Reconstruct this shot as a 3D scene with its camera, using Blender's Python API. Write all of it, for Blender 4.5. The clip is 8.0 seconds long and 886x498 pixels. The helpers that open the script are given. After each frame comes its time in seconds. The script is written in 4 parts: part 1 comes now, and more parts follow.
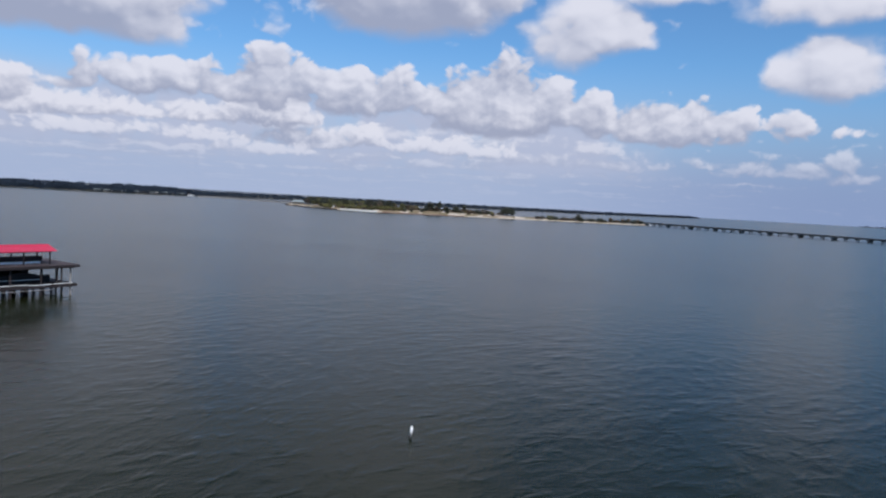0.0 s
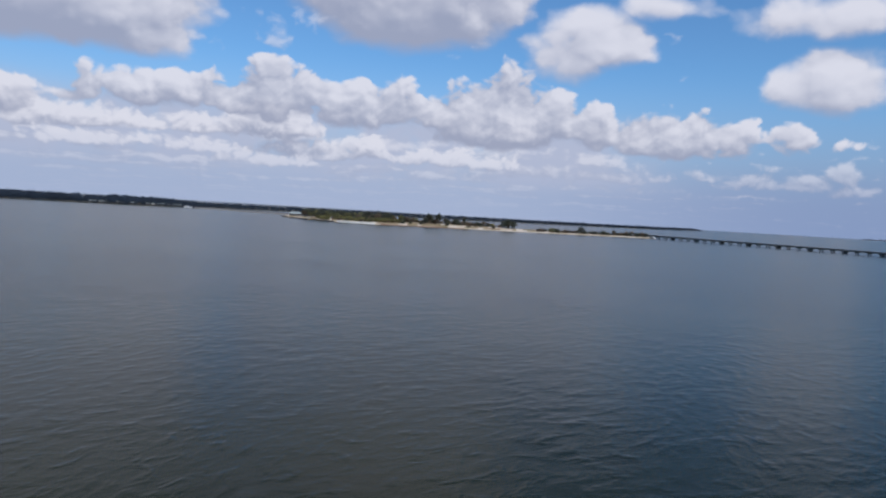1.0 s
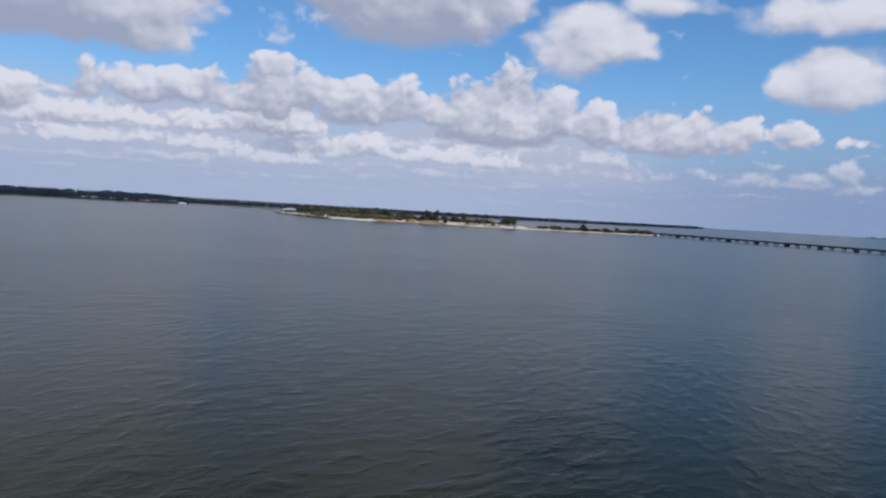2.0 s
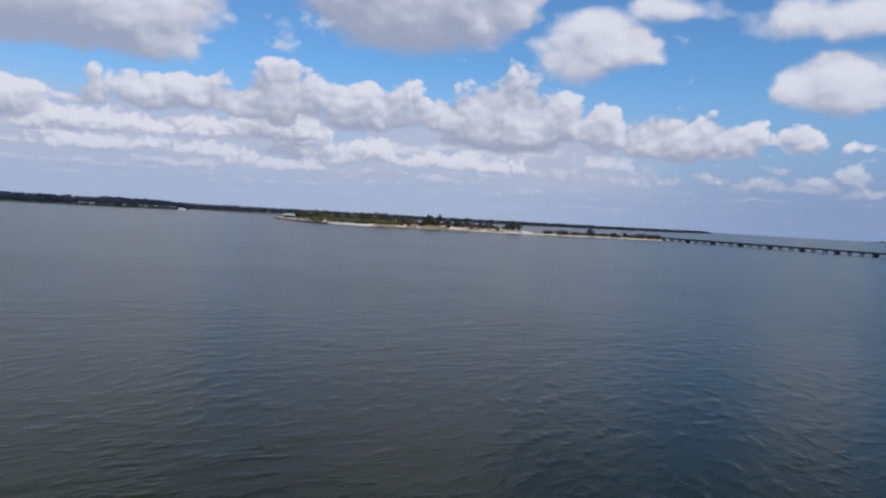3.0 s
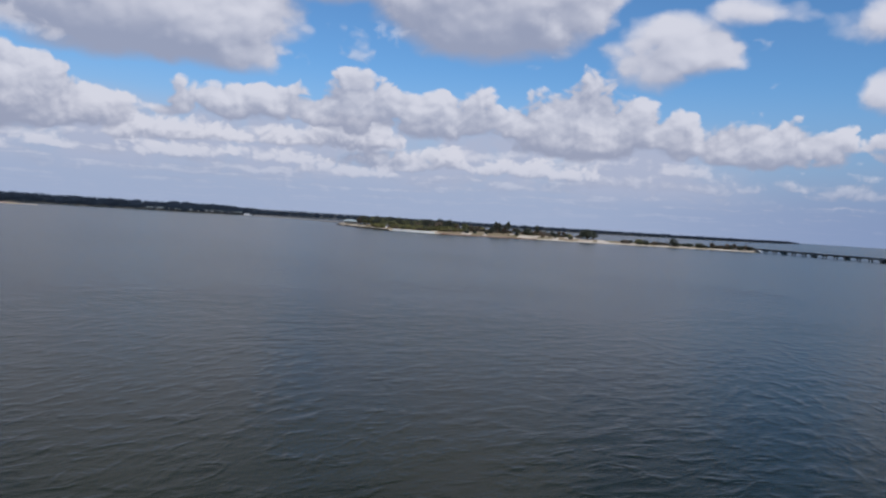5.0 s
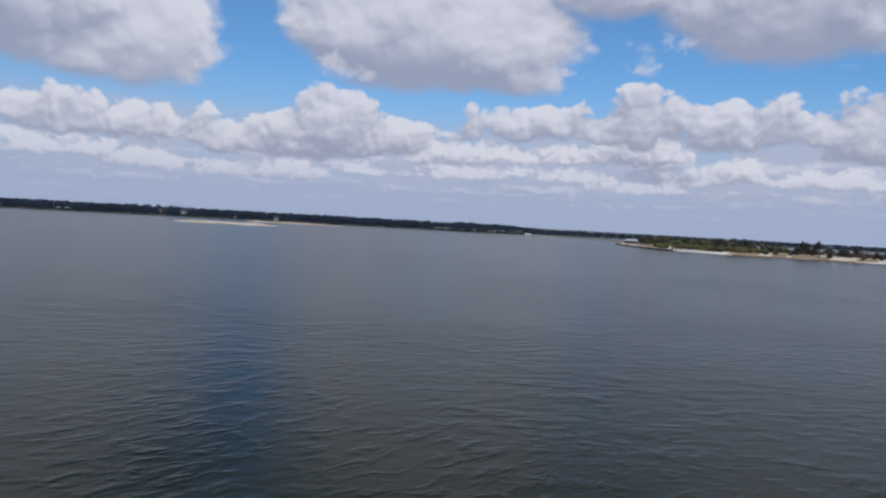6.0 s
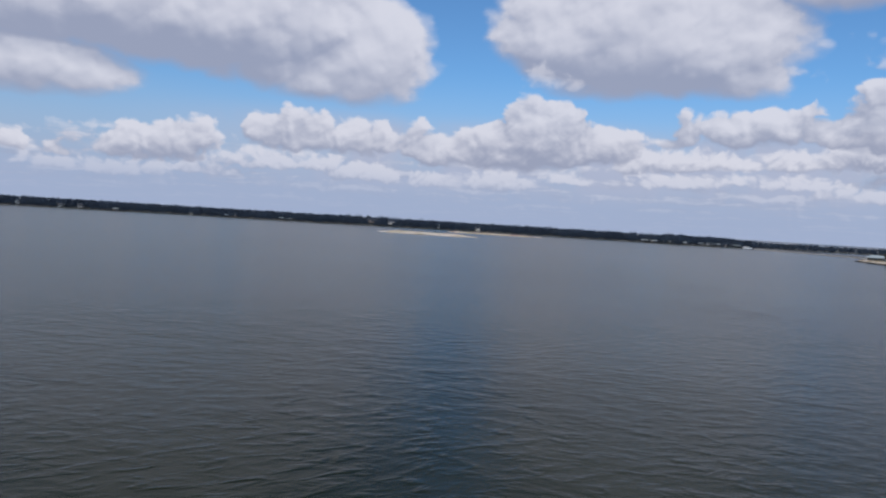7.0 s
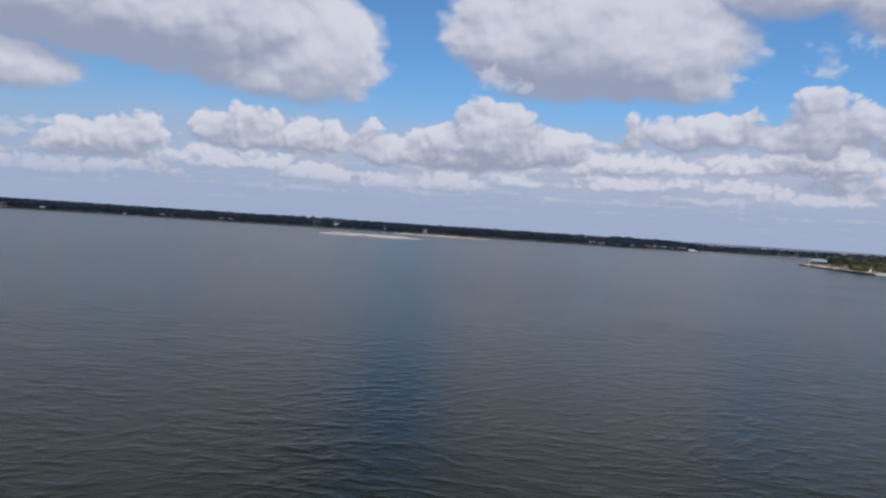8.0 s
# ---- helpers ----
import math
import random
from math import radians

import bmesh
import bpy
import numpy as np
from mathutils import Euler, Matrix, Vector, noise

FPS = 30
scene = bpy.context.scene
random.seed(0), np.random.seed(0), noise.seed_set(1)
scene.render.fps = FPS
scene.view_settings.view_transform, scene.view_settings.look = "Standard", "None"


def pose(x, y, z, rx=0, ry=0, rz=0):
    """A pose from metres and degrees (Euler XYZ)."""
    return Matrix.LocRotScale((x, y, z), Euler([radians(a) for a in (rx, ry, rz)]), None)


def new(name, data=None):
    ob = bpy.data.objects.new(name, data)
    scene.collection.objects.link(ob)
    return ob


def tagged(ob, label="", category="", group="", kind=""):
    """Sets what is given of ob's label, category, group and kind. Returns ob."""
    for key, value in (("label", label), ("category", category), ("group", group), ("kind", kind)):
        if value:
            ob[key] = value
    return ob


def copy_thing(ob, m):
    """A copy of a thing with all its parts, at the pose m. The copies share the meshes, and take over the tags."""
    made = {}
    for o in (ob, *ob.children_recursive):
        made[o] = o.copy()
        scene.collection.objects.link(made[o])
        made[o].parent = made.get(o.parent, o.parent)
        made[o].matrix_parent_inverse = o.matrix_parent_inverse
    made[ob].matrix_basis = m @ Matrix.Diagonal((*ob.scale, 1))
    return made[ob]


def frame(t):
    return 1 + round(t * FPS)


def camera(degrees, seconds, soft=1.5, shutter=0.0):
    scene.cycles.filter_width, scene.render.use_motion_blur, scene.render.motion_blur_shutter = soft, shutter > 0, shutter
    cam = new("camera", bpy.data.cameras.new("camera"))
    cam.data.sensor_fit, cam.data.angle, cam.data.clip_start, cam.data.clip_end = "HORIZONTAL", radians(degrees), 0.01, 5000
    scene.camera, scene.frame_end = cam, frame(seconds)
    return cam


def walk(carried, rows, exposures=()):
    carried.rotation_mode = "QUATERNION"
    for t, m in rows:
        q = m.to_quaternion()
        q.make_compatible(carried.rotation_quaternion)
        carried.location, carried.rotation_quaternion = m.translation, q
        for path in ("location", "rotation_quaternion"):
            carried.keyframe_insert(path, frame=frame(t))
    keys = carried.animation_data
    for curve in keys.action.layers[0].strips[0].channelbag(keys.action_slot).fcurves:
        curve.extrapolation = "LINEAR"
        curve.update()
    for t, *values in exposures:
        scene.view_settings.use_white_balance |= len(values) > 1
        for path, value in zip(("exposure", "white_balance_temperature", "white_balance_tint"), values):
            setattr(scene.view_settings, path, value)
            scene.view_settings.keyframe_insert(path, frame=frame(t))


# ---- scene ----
cam = camera(63.07, 8.0, soft=2.2)


def eye(x, y, z, yaw, pitch, lean):
    """Camera pose: heading to the left, tilt up, lean to its left."""
    return pose(x, y, z, 90 + pitch, 0, yaw) @ pose(0, 0, 0, 0, 0, lean)


walk(cam, [
    (0.0, eye(0.00, 0.00, 13.00, 0.82, -3.78, 3.26)),
    (0.5, eye(0.30, 7.34, 13.35, 1.03, -3.10, 3.44)),
    (1.0, eye(1.45, 15.76, 13.23, 0.99, -2.85, 3.36)),
    (1.5, eye(2.79, 24.72, 12.91, 0.97, -3.09, 3.49)),
    (3.0, eye(6.29, 52.70, 11.78, 1.58, -2.63, 3.26)),
    (3.5, eye(7.37, 62.39, 11.47, 1.84, -2.28, 3.41)),
    (4.0, eye(8.03, 72.67, 11.26, 2.06, -2.19, 3.51)),
    (4.5, eye(8.06, 82.99, 11.25, 2.19, -2.33, 3.66)),
    (4.7, eye(7.80, 87.05, 11.32, 2.24, -2.33, 3.66)),
    (5.8, eye(5.54, 109.17, 11.98, 29.39, -2.33, 3.26)),
    (6.0, eye(4.86, 113.12, 12.11, 29.45, -2.21, 3.21)),
    (6.1, eye(4.38, 115.08, 12.18, 31.20, -2.29, 3.30)),
    (6.2, eye(3.90, 117.04, 12.25, 34.87, -2.37, 3.39)),
    (6.3, eye(3.29, 118.94, 12.33, 37.30, -2.37, 3.41)),
    (6.5, eye(2.08, 122.74, 12.50, 37.52, -2.37, 3.46)),
    (6.6, eye(1.31, 124.53, 12.59, 41.30, -2.36, 3.46)),
    (6.7, eye(0.53, 126.33, 12.68, 45.30, -2.35, 3.45)),
    (7.0, eye(-1.79, 131.71, 12.96, 45.67, -2.31, 3.44)),
    (7.5, eye(-6.17, 140.06, 13.44, 46.11, -2.18, 3.63)),
    (7.7, eye(-8.01, 143.32, 13.63, 45.60, -2.11, 3.67)),
    (7.8, eye(-8.94, 144.94, 13.73, 42.70, -2.07, 3.70)),
    (8.0, eye(-10.78, 148.20, 13.93, 41.80, -2.00, 3.74)),
], exposures=[(0.0, 0.09), (0.6, 0.06), (1.5, 0.02), (3.0, 0.02), (4.5, -0.04), (6.0, -0.08), (7.0, -0.03), (8.0, -0.08)])

# ---------------------------------------------------------------- node helpers


def nodes_of(tree):
    """A short way to add nodes: add(type, inputs, settings) returns the node."""
    def add(kind, ins=None, operation="", data_type="", blend_type="", feature="", interpolation_type="", rotation_type=""):
        n = tree.nodes.new(kind)
        if operation:
            n.operation = operation
        if data_type:
            n.data_type = data_type
        if blend_type:
            n.blend_type = blend_type
        if feature:
            n.feature = feature
        if interpolation_type:
            n.interpolation_type = interpolation_type
        if rotation_type:
            n.rotation_type = rotation_type
        for key, value in (ins or {}).items():
            slot = n.inputs[key]
            if data_type == "RGBA":      # colour sockets of a mix node
                slot = {"Factor": n.inputs[0], "A": n.inputs[6], "B": n.inputs[7]}[key]
            if isinstance(value, bpy.types.NodeSocket):
                tree.links.new(value, slot)
            else:
                slot.default_value = value
        return n
    return add


# ---------------------------------------------------------------- sky, sun
SUN_EL, SUN_AZ = 46.0, -152.0     # elevation; heading to the left of straight ahead

sun = new("sun", bpy.data.lights.new("sun", "SUN"))
sun.data.energy, sun.data.angle, sun.data.color = 3.2, radians(0.5), (1.0, 0.95, 0.88)
sun.matrix_world = pose(0, 0, 300, 90 - SUN_EL, 0, SUN_AZ + 180)


def cumulus_group():
    """Thickness of six ranks of cumulus, far to near, at a heading (left positive) and elevation in degrees.
    Each cloud: heading, half width, base and top."""
    g = bpy.data.node_groups.new("cumulus", "ShaderNodeTree")
    g.interface.new_socket("place", in_out="INPUT", socket_type="NodeSocketVector")
    add = nodes_of(g)
    p = add("NodeGroupInput").outputs[0]
    stretched = add("ShaderNodeVectorMath", {0: p, 1: (1.0, 1.3, 1.0)}, operation="MULTIPLY").outputs[0]
    warp = add("ShaderNodeTexNoise", {"Vector": stretched, "Scale": 0.4, "Detail": 4.0, "Roughness": 0.5})
    moved = add("ShaderNodeVectorMath", {0: warp.outputs["Color"], 1: (0.5, 0.5, 0.5)}, operation="SUBTRACT").outputs[0]
    q = add("ShaderNodeVectorMath", {0: moved, 1: (2.4, 0.9, 0.0), 2: p}, operation="MULTIPLY_ADD").outputs[0]
    split = add("ShaderNodeSeparateXYZ", {0: q})
    far_right = [(-6.7, 3.1, 3.0, 4.5), (-11.1, 3.1, 2.9, 4.2), (-15.2, 2.5, 3.0, 4.2), (-18.4, 2.0, 3.3, 4.4), (-21.9, 2.3, 2.8, 4.3), (-25.5, 2.2, 2.8, 4.4),
                 (-27.9, 1.3, 3.3, 5.4), (-28.0, 2.1, 2.6, 3.9), (-7.7, 3.5, 2.3, 3.1), (-14.1, 2.6, 2.2, 3.1), (-18.6, 2.0, 1.8, 2.7), (-23.8, 2.2, 2.0, 2.7)]
    far_left = [(29.9, 3.1, 2.4, 3.1), (24.8, 3.4, 2.4, 3.3), (18.5, 3.7, 2.3, 3.3), (10.0, 5.2, 2.6, 3.5), (3.0, 3.6, 2.4, 3.4), (-1.5, 2.8, 2.4, 3.8),
                (22.4, 4.7, 1.8, 2.4), (29.1, 3.9, 1.6, 2.1), (6.5, 4.4, 1.8, 2.6), (-2.4, 4.0, 1.7, 2.3), (70.2, 5.9, 1.1, 2.1), (58.3, 6.8, 1.5, 2.6),
                (75.3, 3.0, 1.1, 2.1), (47.0, 5.3, 1.6, 2.4), (37.3, 5.2, 1.7, 2.6), (65.3, 4.7, 0.7, 1.3)]
    rows_ahead = [(28.5, 3.9, 4.4, 6.6), (31.4, 1.7, 4.2, 6.1), (24.5, 3.0, 4.8, 6.4), (18.6, 4.6, 4.7, 6.6), (14.5, 3.4, 4.8, 7.7), (7.5, 2.0, 3.7, 6.1), (11.8, 4.7, 3.4, 5.3),
                  (2.6, 3.6, 3.6, 5.3), (0.4, 2.3, 3.5, 5.3), (-2.3, 2.7, 3.4, 4.9)]
    rows_below = [(28.1, 3.9, 3.3, 4.7), (23.4, 2.8, 3.7, 4.9), (20.2, 3.2, 3.4, 4.8), (15.2, 4.2, 2.7, 4.1), (52.0, 3.1, 2.5, 4.3), (59.4, 2.9, 3.0, 4.7), (61.5, 2.5, 3.5, 4.7),
                  (64.6, 3.6, 2.2, 3.7), (55.9, 2.6, 3.2, 4.8), (42.2, 4.4, 2.4, 4.3), (36.5, 2.7, 3.1, 4.4), (46.2, 3.6, 2.3, 4.0), (70.3, 4.0, 1.7, 3.2), (74.3, 2.7, 1.9, 3.3)]
    heaps_ahead = [(32.6, 2.0, 5.8, 8.2), (27.6, 1.4, 6.3, 9.5), (29.7, 2.1, 6.2, 7.5), (24.4, 2.3, 6.2, 9.4), (21.6, 2.4, 6.3, 9.9), (19.0, 1.5, 6.5, 10.2),
                   (15.0, 2.6, 5.6, 11.3), (12.5, 2.1, 6.3, 11.0), (16.9, 2.1, 6.3, 9.0), (8.1, 2.7, 5.9, 10.2), (5.1, 2.3, 6.3, 10.5), (9.9, 2.3, 5.8, 9.7)]
    heaps_right = [(1.5, 2.3, 5.9, 9.3), (-0.3, 2.0, 6.0, 10.8), (-3.6, 2.5, 5.5, 12.1), (-6.7, 2.7, 5.4, 10.6), (-10.0, 2.2, 5.3, 9.3), (-3.0, 5.1, 5.0, 9.6), (-13.8, 1.9, 5.0, 9.0),
                   (-15.6, 1.5, 5.1, 8.9), (-17.8, 2.1, 5.0, 9.2), (-20.2, 2.0, 5.0, 8.2), (-16.2, 4.6, 4.8, 8.0), (-24.4, 1.6, 5.5, 8.2), (-23.2, 1.1, 5.9, 7.3), (-27.8, 1.9, 5.7, 7.2)]
    heaps_left = [(76.8, 1.1, 3.0, 5.0), (73.2, 0.7, 3.6, 5.9), (74.7, 1.8, 2.9, 4.0), (70.9, 1.3, 3.2, 5.2), (69.0, 2.3, 2.9, 6.2), (66.3, 2.1, 3.2, 6.8), (64.8, 1.7, 3.7, 6.7),
                  (68.2, 4.0, 2.8, 5.4), (59.5, 2.2, 4.6, 7.6), (58.2, 1.8, 4.7, 8.1), (56.1, 1.8, 4.6, 8.1), (53.4, 2.3, 4.6, 7.6), (51.3, 1.9, 4.8, 7.6), (47.9, 2.0, 4.3, 7.8),
                  (56.0, 5.4, 4.4, 7.0), (46.8, 2.3, 3.9, 6.8), (44.5, 2.0, 4.1, 6.8), (42.3, 2.7, 4.0, 8.1), (38.5, 3.6, 4.1, 10.3), (36.2, 2.1, 4.3, 9.5), (33.6, 2.6, 4.6, 8.1), (40.2, 5.5, 3.9, 8.0)]
    # the first is carried up out of view to brighten the water below it
    high_right = [(4.6, 9.0, 12.0, 28.0), (-10.2, 3.9, 11.5, 16.2), (-7.6, 2.9, 10.1, 15.7), (-14.2, 3.4, 14.8, 17.0), (-25.6, 4.8, 13.2, 16.5), (-26.3, 3.8, 8.3, 12.9), (-28.3, 1.9, 8.3, 13.4),
                  (17.0, 7.0, 15.5, 23.0)]
    high_left = [(66.0, 13.5, 9.7, 23.0), (59.6, 6.2, 9.0, 14.3), (52.9, 5.2, 8.3, 17.5), (56.3, 3.9, 8.4, 13.5), (75.0, 7.5, 10.1, 20.0), (75.6, 6.4, 6.9, 12.6),
                 (31.3, 10.5, 9.8, 22.0), (37.3, 4.2, 11.7, 19.5), (24.6, 4.1, 9.7, 15.6), (33.7, 5.1, 9.6, 14.7), (34.0, 5.0, 17.1, 24.0)]
    wisps = [(17.8, 1.1, 12.7, 15.2), (14.8, 1.8, 11.2, 14.6), (12.3, 2.0, 12.5, 15.1), (19.3, 2.4, 9.7, 11.4), (-15.7, 1.0, 13.0, 15.2), (-16.2, 0.9, 9.6, 12.2), (-22.7, 1.3, 13.2, 14.0),
             (38.1, 2.7, 10.1, 13.1), (20.0, 2.1, 10.4, 12.4), (1.1, 1.6, 11.4, 13.3), (62.0, 2.0, 4.6, 6.6)]

    def billow(scale, seed):
        """Rounded lumps with finer lumps on them, about -0.5 to 0.5."""
        at = add("ShaderNodeVectorMath", {0: q, 1: (scale, scale * 1.2, 0.0), 2: (0.0, 0.0, seed)}, operation="MULTIPLY_ADD").outputs[0]
        v = add("ShaderNodeTexVoronoi", {"Vector": at, "Scale": 1.0, "Detail": 1.0, "Roughness": 0.4, "Lacunarity": 2.3, "Smoothness": 0.35}, feature="SMOOTH_F1").outputs["Distance"]
        n = add("ShaderNodeTexNoise", {"Vector": at, "Scale": 1.3, "Detail": 3.0, "Roughness": 0.45}).outputs["Fac"]
        a = add("ShaderNodeMath", {0: v, 1: -0.95, 2: 0.12}, operation="MULTIPLY_ADD").outputs[0]
        return add("ShaderNodeMath", {0: n, 1: 0.5, 2: a}, operation="MULTIPLY_ADD").outputs[0]

    def rank(name, clouds, lumps, amount, extra=None, fuller=0.0):
        total = extra
        for az, half, base, top in clouds:
            tall = top - base
            size = 0.5 * min(tall, 1.3 * half)
            sx, sy, mid = 0.84 / half, 0.95 / (0.66 * tall), base + 0.34 * tall
            v = add("ShaderNodeVectorMath", {0: q, 1: (sx, sy, 0.0), 2: (-az * sx, -mid * sy, 0.0)}, operation="MULTIPLY_ADD").outputs[0]
            w = add("ShaderNodeVectorMath", {0: v, 1: (-1.0, -2.0, 0.0)}, operation="MULTIPLY").outputs[0]
            m = add("ShaderNodeVectorMath", {0: v, 1: w}, operation="MAXIMUM").outputs[0]
            d = add("ShaderNodeVectorMath", {0: m, 1: m}, operation="DOT_PRODUCT").outputs["Value"]
            t = add("ShaderNodeMath", {0: d, 1: -size, 2: size}, operation="MULTIPLY_ADD").outputs[0]
            total = t if total is None else add("ShaderNodeMath", {0: total, 1: t, 2: 0.25}, operation="SMOOTH_MAX").outputs[0]
        total = add("ShaderNodeMath", {0: total, 1: fuller}, operation="ADD").outputs[0]
        full = add("ShaderNodeMath", {0: lumps, 1: amount, 2: total}, operation="MULTIPLY_ADD").outputs[0]
        g.interface.new_socket(name, in_out="OUTPUT", socket_type="NodeSocketFloat")
        return full

    def clamped(a, b, c, d, x, kind="SMOOTHSTEP"):
        return add("ShaderNodeMapRange", {0: x, 1: a, 2: b, 3: c, 4: d}, interpolation_type=kind).outputs[0]

    fine, middle, coarse = billow(0.85, 3.0), billow(0.5, 5.0), billow(0.3, 9.0)
    ragged = add("ShaderNodeMath", {0: billow(2.0, 15.0), 1: 0.45, 2: fine}, operation="MULTIPLY_ADD").outputs[0]
    # flat banks near the horizon, and unseen broken cloud overhead, added to grey the reflections
    away = add("ShaderNodeMath", {0: 34.0, 1: add("ShaderNodeMath", {0: add("ShaderNodeMath", {0: split.outputs["Y"], 1: 1.2}, operation="ADD").outputs[0], 1: 0.6}, operation="MAXIMUM").outputs[0]}, operation="DIVIDE").outputs[0]
    along = add("ShaderNodeMath", {0: split.outputs["X"], 1: 0.22}, operation="MULTIPLY").outputs[0]
    flat = add("ShaderNodeCombineXYZ", {0: along, 1: away, 2: 7.3}).outputs[0]
    banks = add("ShaderNodeTexNoise", {"Vector": flat, "Scale": 0.8, "Detail": 3.0, "Roughness": 0.5}).outputs["Fac"]
    bank = add("ShaderNodeMath", {0: banks, 1: 2.6, 2: clamped(-22.0, -6.0, -1.25, -0.95, split.outputs["X"])}, operation="MULTIPLY_ADD").outputs[0]
    band = clamped(5.2, 7.6, 0.0, -2.0, split.outputs["Y"])
    bank = add("ShaderNodeMath", {0: add("ShaderNodeMath", {0: bank, 1: 0.9}, operation="MINIMUM").outputs[0], 1: band}, operation="ADD").outputs[0]
    over_at = add("ShaderNodeVectorMath", {0: q, 1: (0.05, 0.085, 0.0)}, operation="MULTIPLY").outputs[0]
    over = add("ShaderNodeTexNoise", {"Vector": over_at, "Scale": 1.0, "Detail": 3.0, "Roughness": 0.5}).outputs["Fac"]
    over = add("ShaderNodeMath", {0: over, 1: 9.0, 2: -4.1}, operation="MULTIPLY_ADD").outputs[0]
    # overhead cloud cleared to the right, so the lake reflects darker sky there
    over = add("ShaderNodeMath", {0: over, 1: clamped(-10.0, 18.0, -6.0, 0.0, split.outputs["X"])}, operation="ADD").outputs[0]
    over = add("ShaderNodeMath", {0: over, 1: clamped(17.5, 24.0, -4.0, 0.0, split.outputs["Y"])}, operation="ADD").outputs[0]
    heaped = add("ShaderNodeMath", {0: ragged, 1: 0.5, 2: middle}, operation="MULTIPLY_ADD").outputs[0]
    broad = add("ShaderNodeMath", {0: heaped, 1: 0.14, 2: coarse}, operation="MULTIPLY_ADD").outputs[0]
    results = [rank("far", far_right + far_left, ragged, 0.5, bank, 0.05), rank("rows", rows_ahead, ragged, 0.8, None, 0.22), rank("lower_rows", rows_below, ragged, 0.75, None, 0.24),
               rank("heaps", heaps_ahead + heaps_right + heaps_left, heaped, 0.95, None, 0.3), rank("high", high_right + high_left, broad, 1.5, over, 0.75), rank("wisps", wisps, heaped, 1.6, None, 0.1)]
    done = add("NodeGroupOutput")
    for k, r in enumerate(results):
        g.links.new(r, done.inputs[k])
    return g


def make_world():
    world = bpy.data.worlds.new("sky")
    scene.world = world
    world.use_nodes = True
    tree = world.node_tree
    tree.nodes.clear()
    add = nodes_of(tree)
    sky = add("ShaderNodeTexSky")
    sky.sky_type, sky.sun_disc = "NISHITA", False
    sky.sun_elevation, sky.sun_rotation = radians(SUN_EL), radians(-SUN_AZ)
    sky.altitude, sky.air_density, sky.dust_density, sky.ozone_density = 100.0, 1.0, 0.6, 2.0
    way = add("ShaderNodeTexCoord").outputs["Generated"]
    part_of = add("ShaderNodeSeparateXYZ", {0: way})
    back = add("ShaderNodeMath", {0: part_of.outputs["X"], 1: -1.0}, operation="MULTIPLY").outputs[0]
    turn = add("ShaderNodeMath", {0: back, 1: part_of.outputs["Y"]}, operation="ARCTAN2").outputs[0]
    rise = add("ShaderNodeMath", {0: part_of.outputs["Z"]}, operation="ARCSINE").outputs[0]
    az = add("ShaderNodeMath", {0: turn, 1: 57.29578}, operation="MULTIPLY").outputs[0]
    el = add("ShaderNodeMath", {0: rise, 1: 57.29578}, operation="MULTIPLY").outputs[0]
    p = add("ShaderNodeCombineXYZ", {0: az, 1: el, 2: 0.0}).outputs[0]
    group = cumulus_group()

    def thickness(place):
        n = tree.nodes.new("ShaderNodeGroup")
        n.node_tree = group
        tree.links.new(place, n.inputs[0])
        return n.outputs

    here = thickness(p)
    near_by = thickness(add("ShaderNodeVectorMath", {0: p, 1: (-0.2, 0.45, 0.0)}, operation="ADD").outputs[0])
    above = thickness(add("ShaderNodeVectorMath", {0: p, 1: (-0.3, 1.7, 0.0)}, operation="ADD").outputs[0])
    side = add("ShaderNodeMapRange", {0: az, 1: -30.0, 2: 2.0}, interpolation_type="SMOOTHSTEP").outputs[0]
    haze = add("ShaderNodeMix", {"Factor": side, "A": CLEAR_HAZE, "B": HAZE}, data_type="RGBA").outputs[2]
    shown = add("ShaderNodeMix", {"Factor": 1.0, "A": sky.outputs[0], "B": SKY_TINT}, data_type="RGBA", blend_type="MULTIPLY").outputs[2]
    far_air = add("ShaderNodeMapRange", {0: el, 1: 1.5, 2: 12.0, 3: 0.94, 4: 0.0}, interpolation_type="SMOOTHSTEP").outputs[0]
    shown = add("ShaderNodeMix", {"Factor": far_air, "A": shown, "B": haze}, data_type="RGBA").outputs[2]
    # a pale sheet of cloud behind the heaps, thinning out to clear air on one side and upwards
    sheet = add("ShaderNodeTexNoise", {"Vector": p, "Scale": 0.16, "Detail": 3.0, "Roughness": 0.55}).outputs["Fac"]
    sheet = add("ShaderNodeMapRange", {0: sheet, 1: 0.36, 2: 0.56, 3: 0.35, 4: 0.92}, interpolation_type="SMOOTHSTEP").outputs[0]
    for value, a, b in ((el, 8.6, 6.2), (el, 1.0, 3.2), (az, -19.0, -9.0), (az, 72.0, 50.0)):
        faded = add("ShaderNodeMapRange", {0: value, 1: min(a, b), 2: max(a, b), 3: float(a > b), 4: float(a < b)}, interpolation_type="SMOOTHSTEP").outputs[0]
        sheet = add("ShaderNodeMath", {0: sheet, 1: faded}, operation="MULTIPLY").outputs[0]
    shown = add("ShaderNodeMix", {"Factor": sheet, "A": shown, "B": CLOUD_SHEET}, data_type="RGBA").outputs[2]
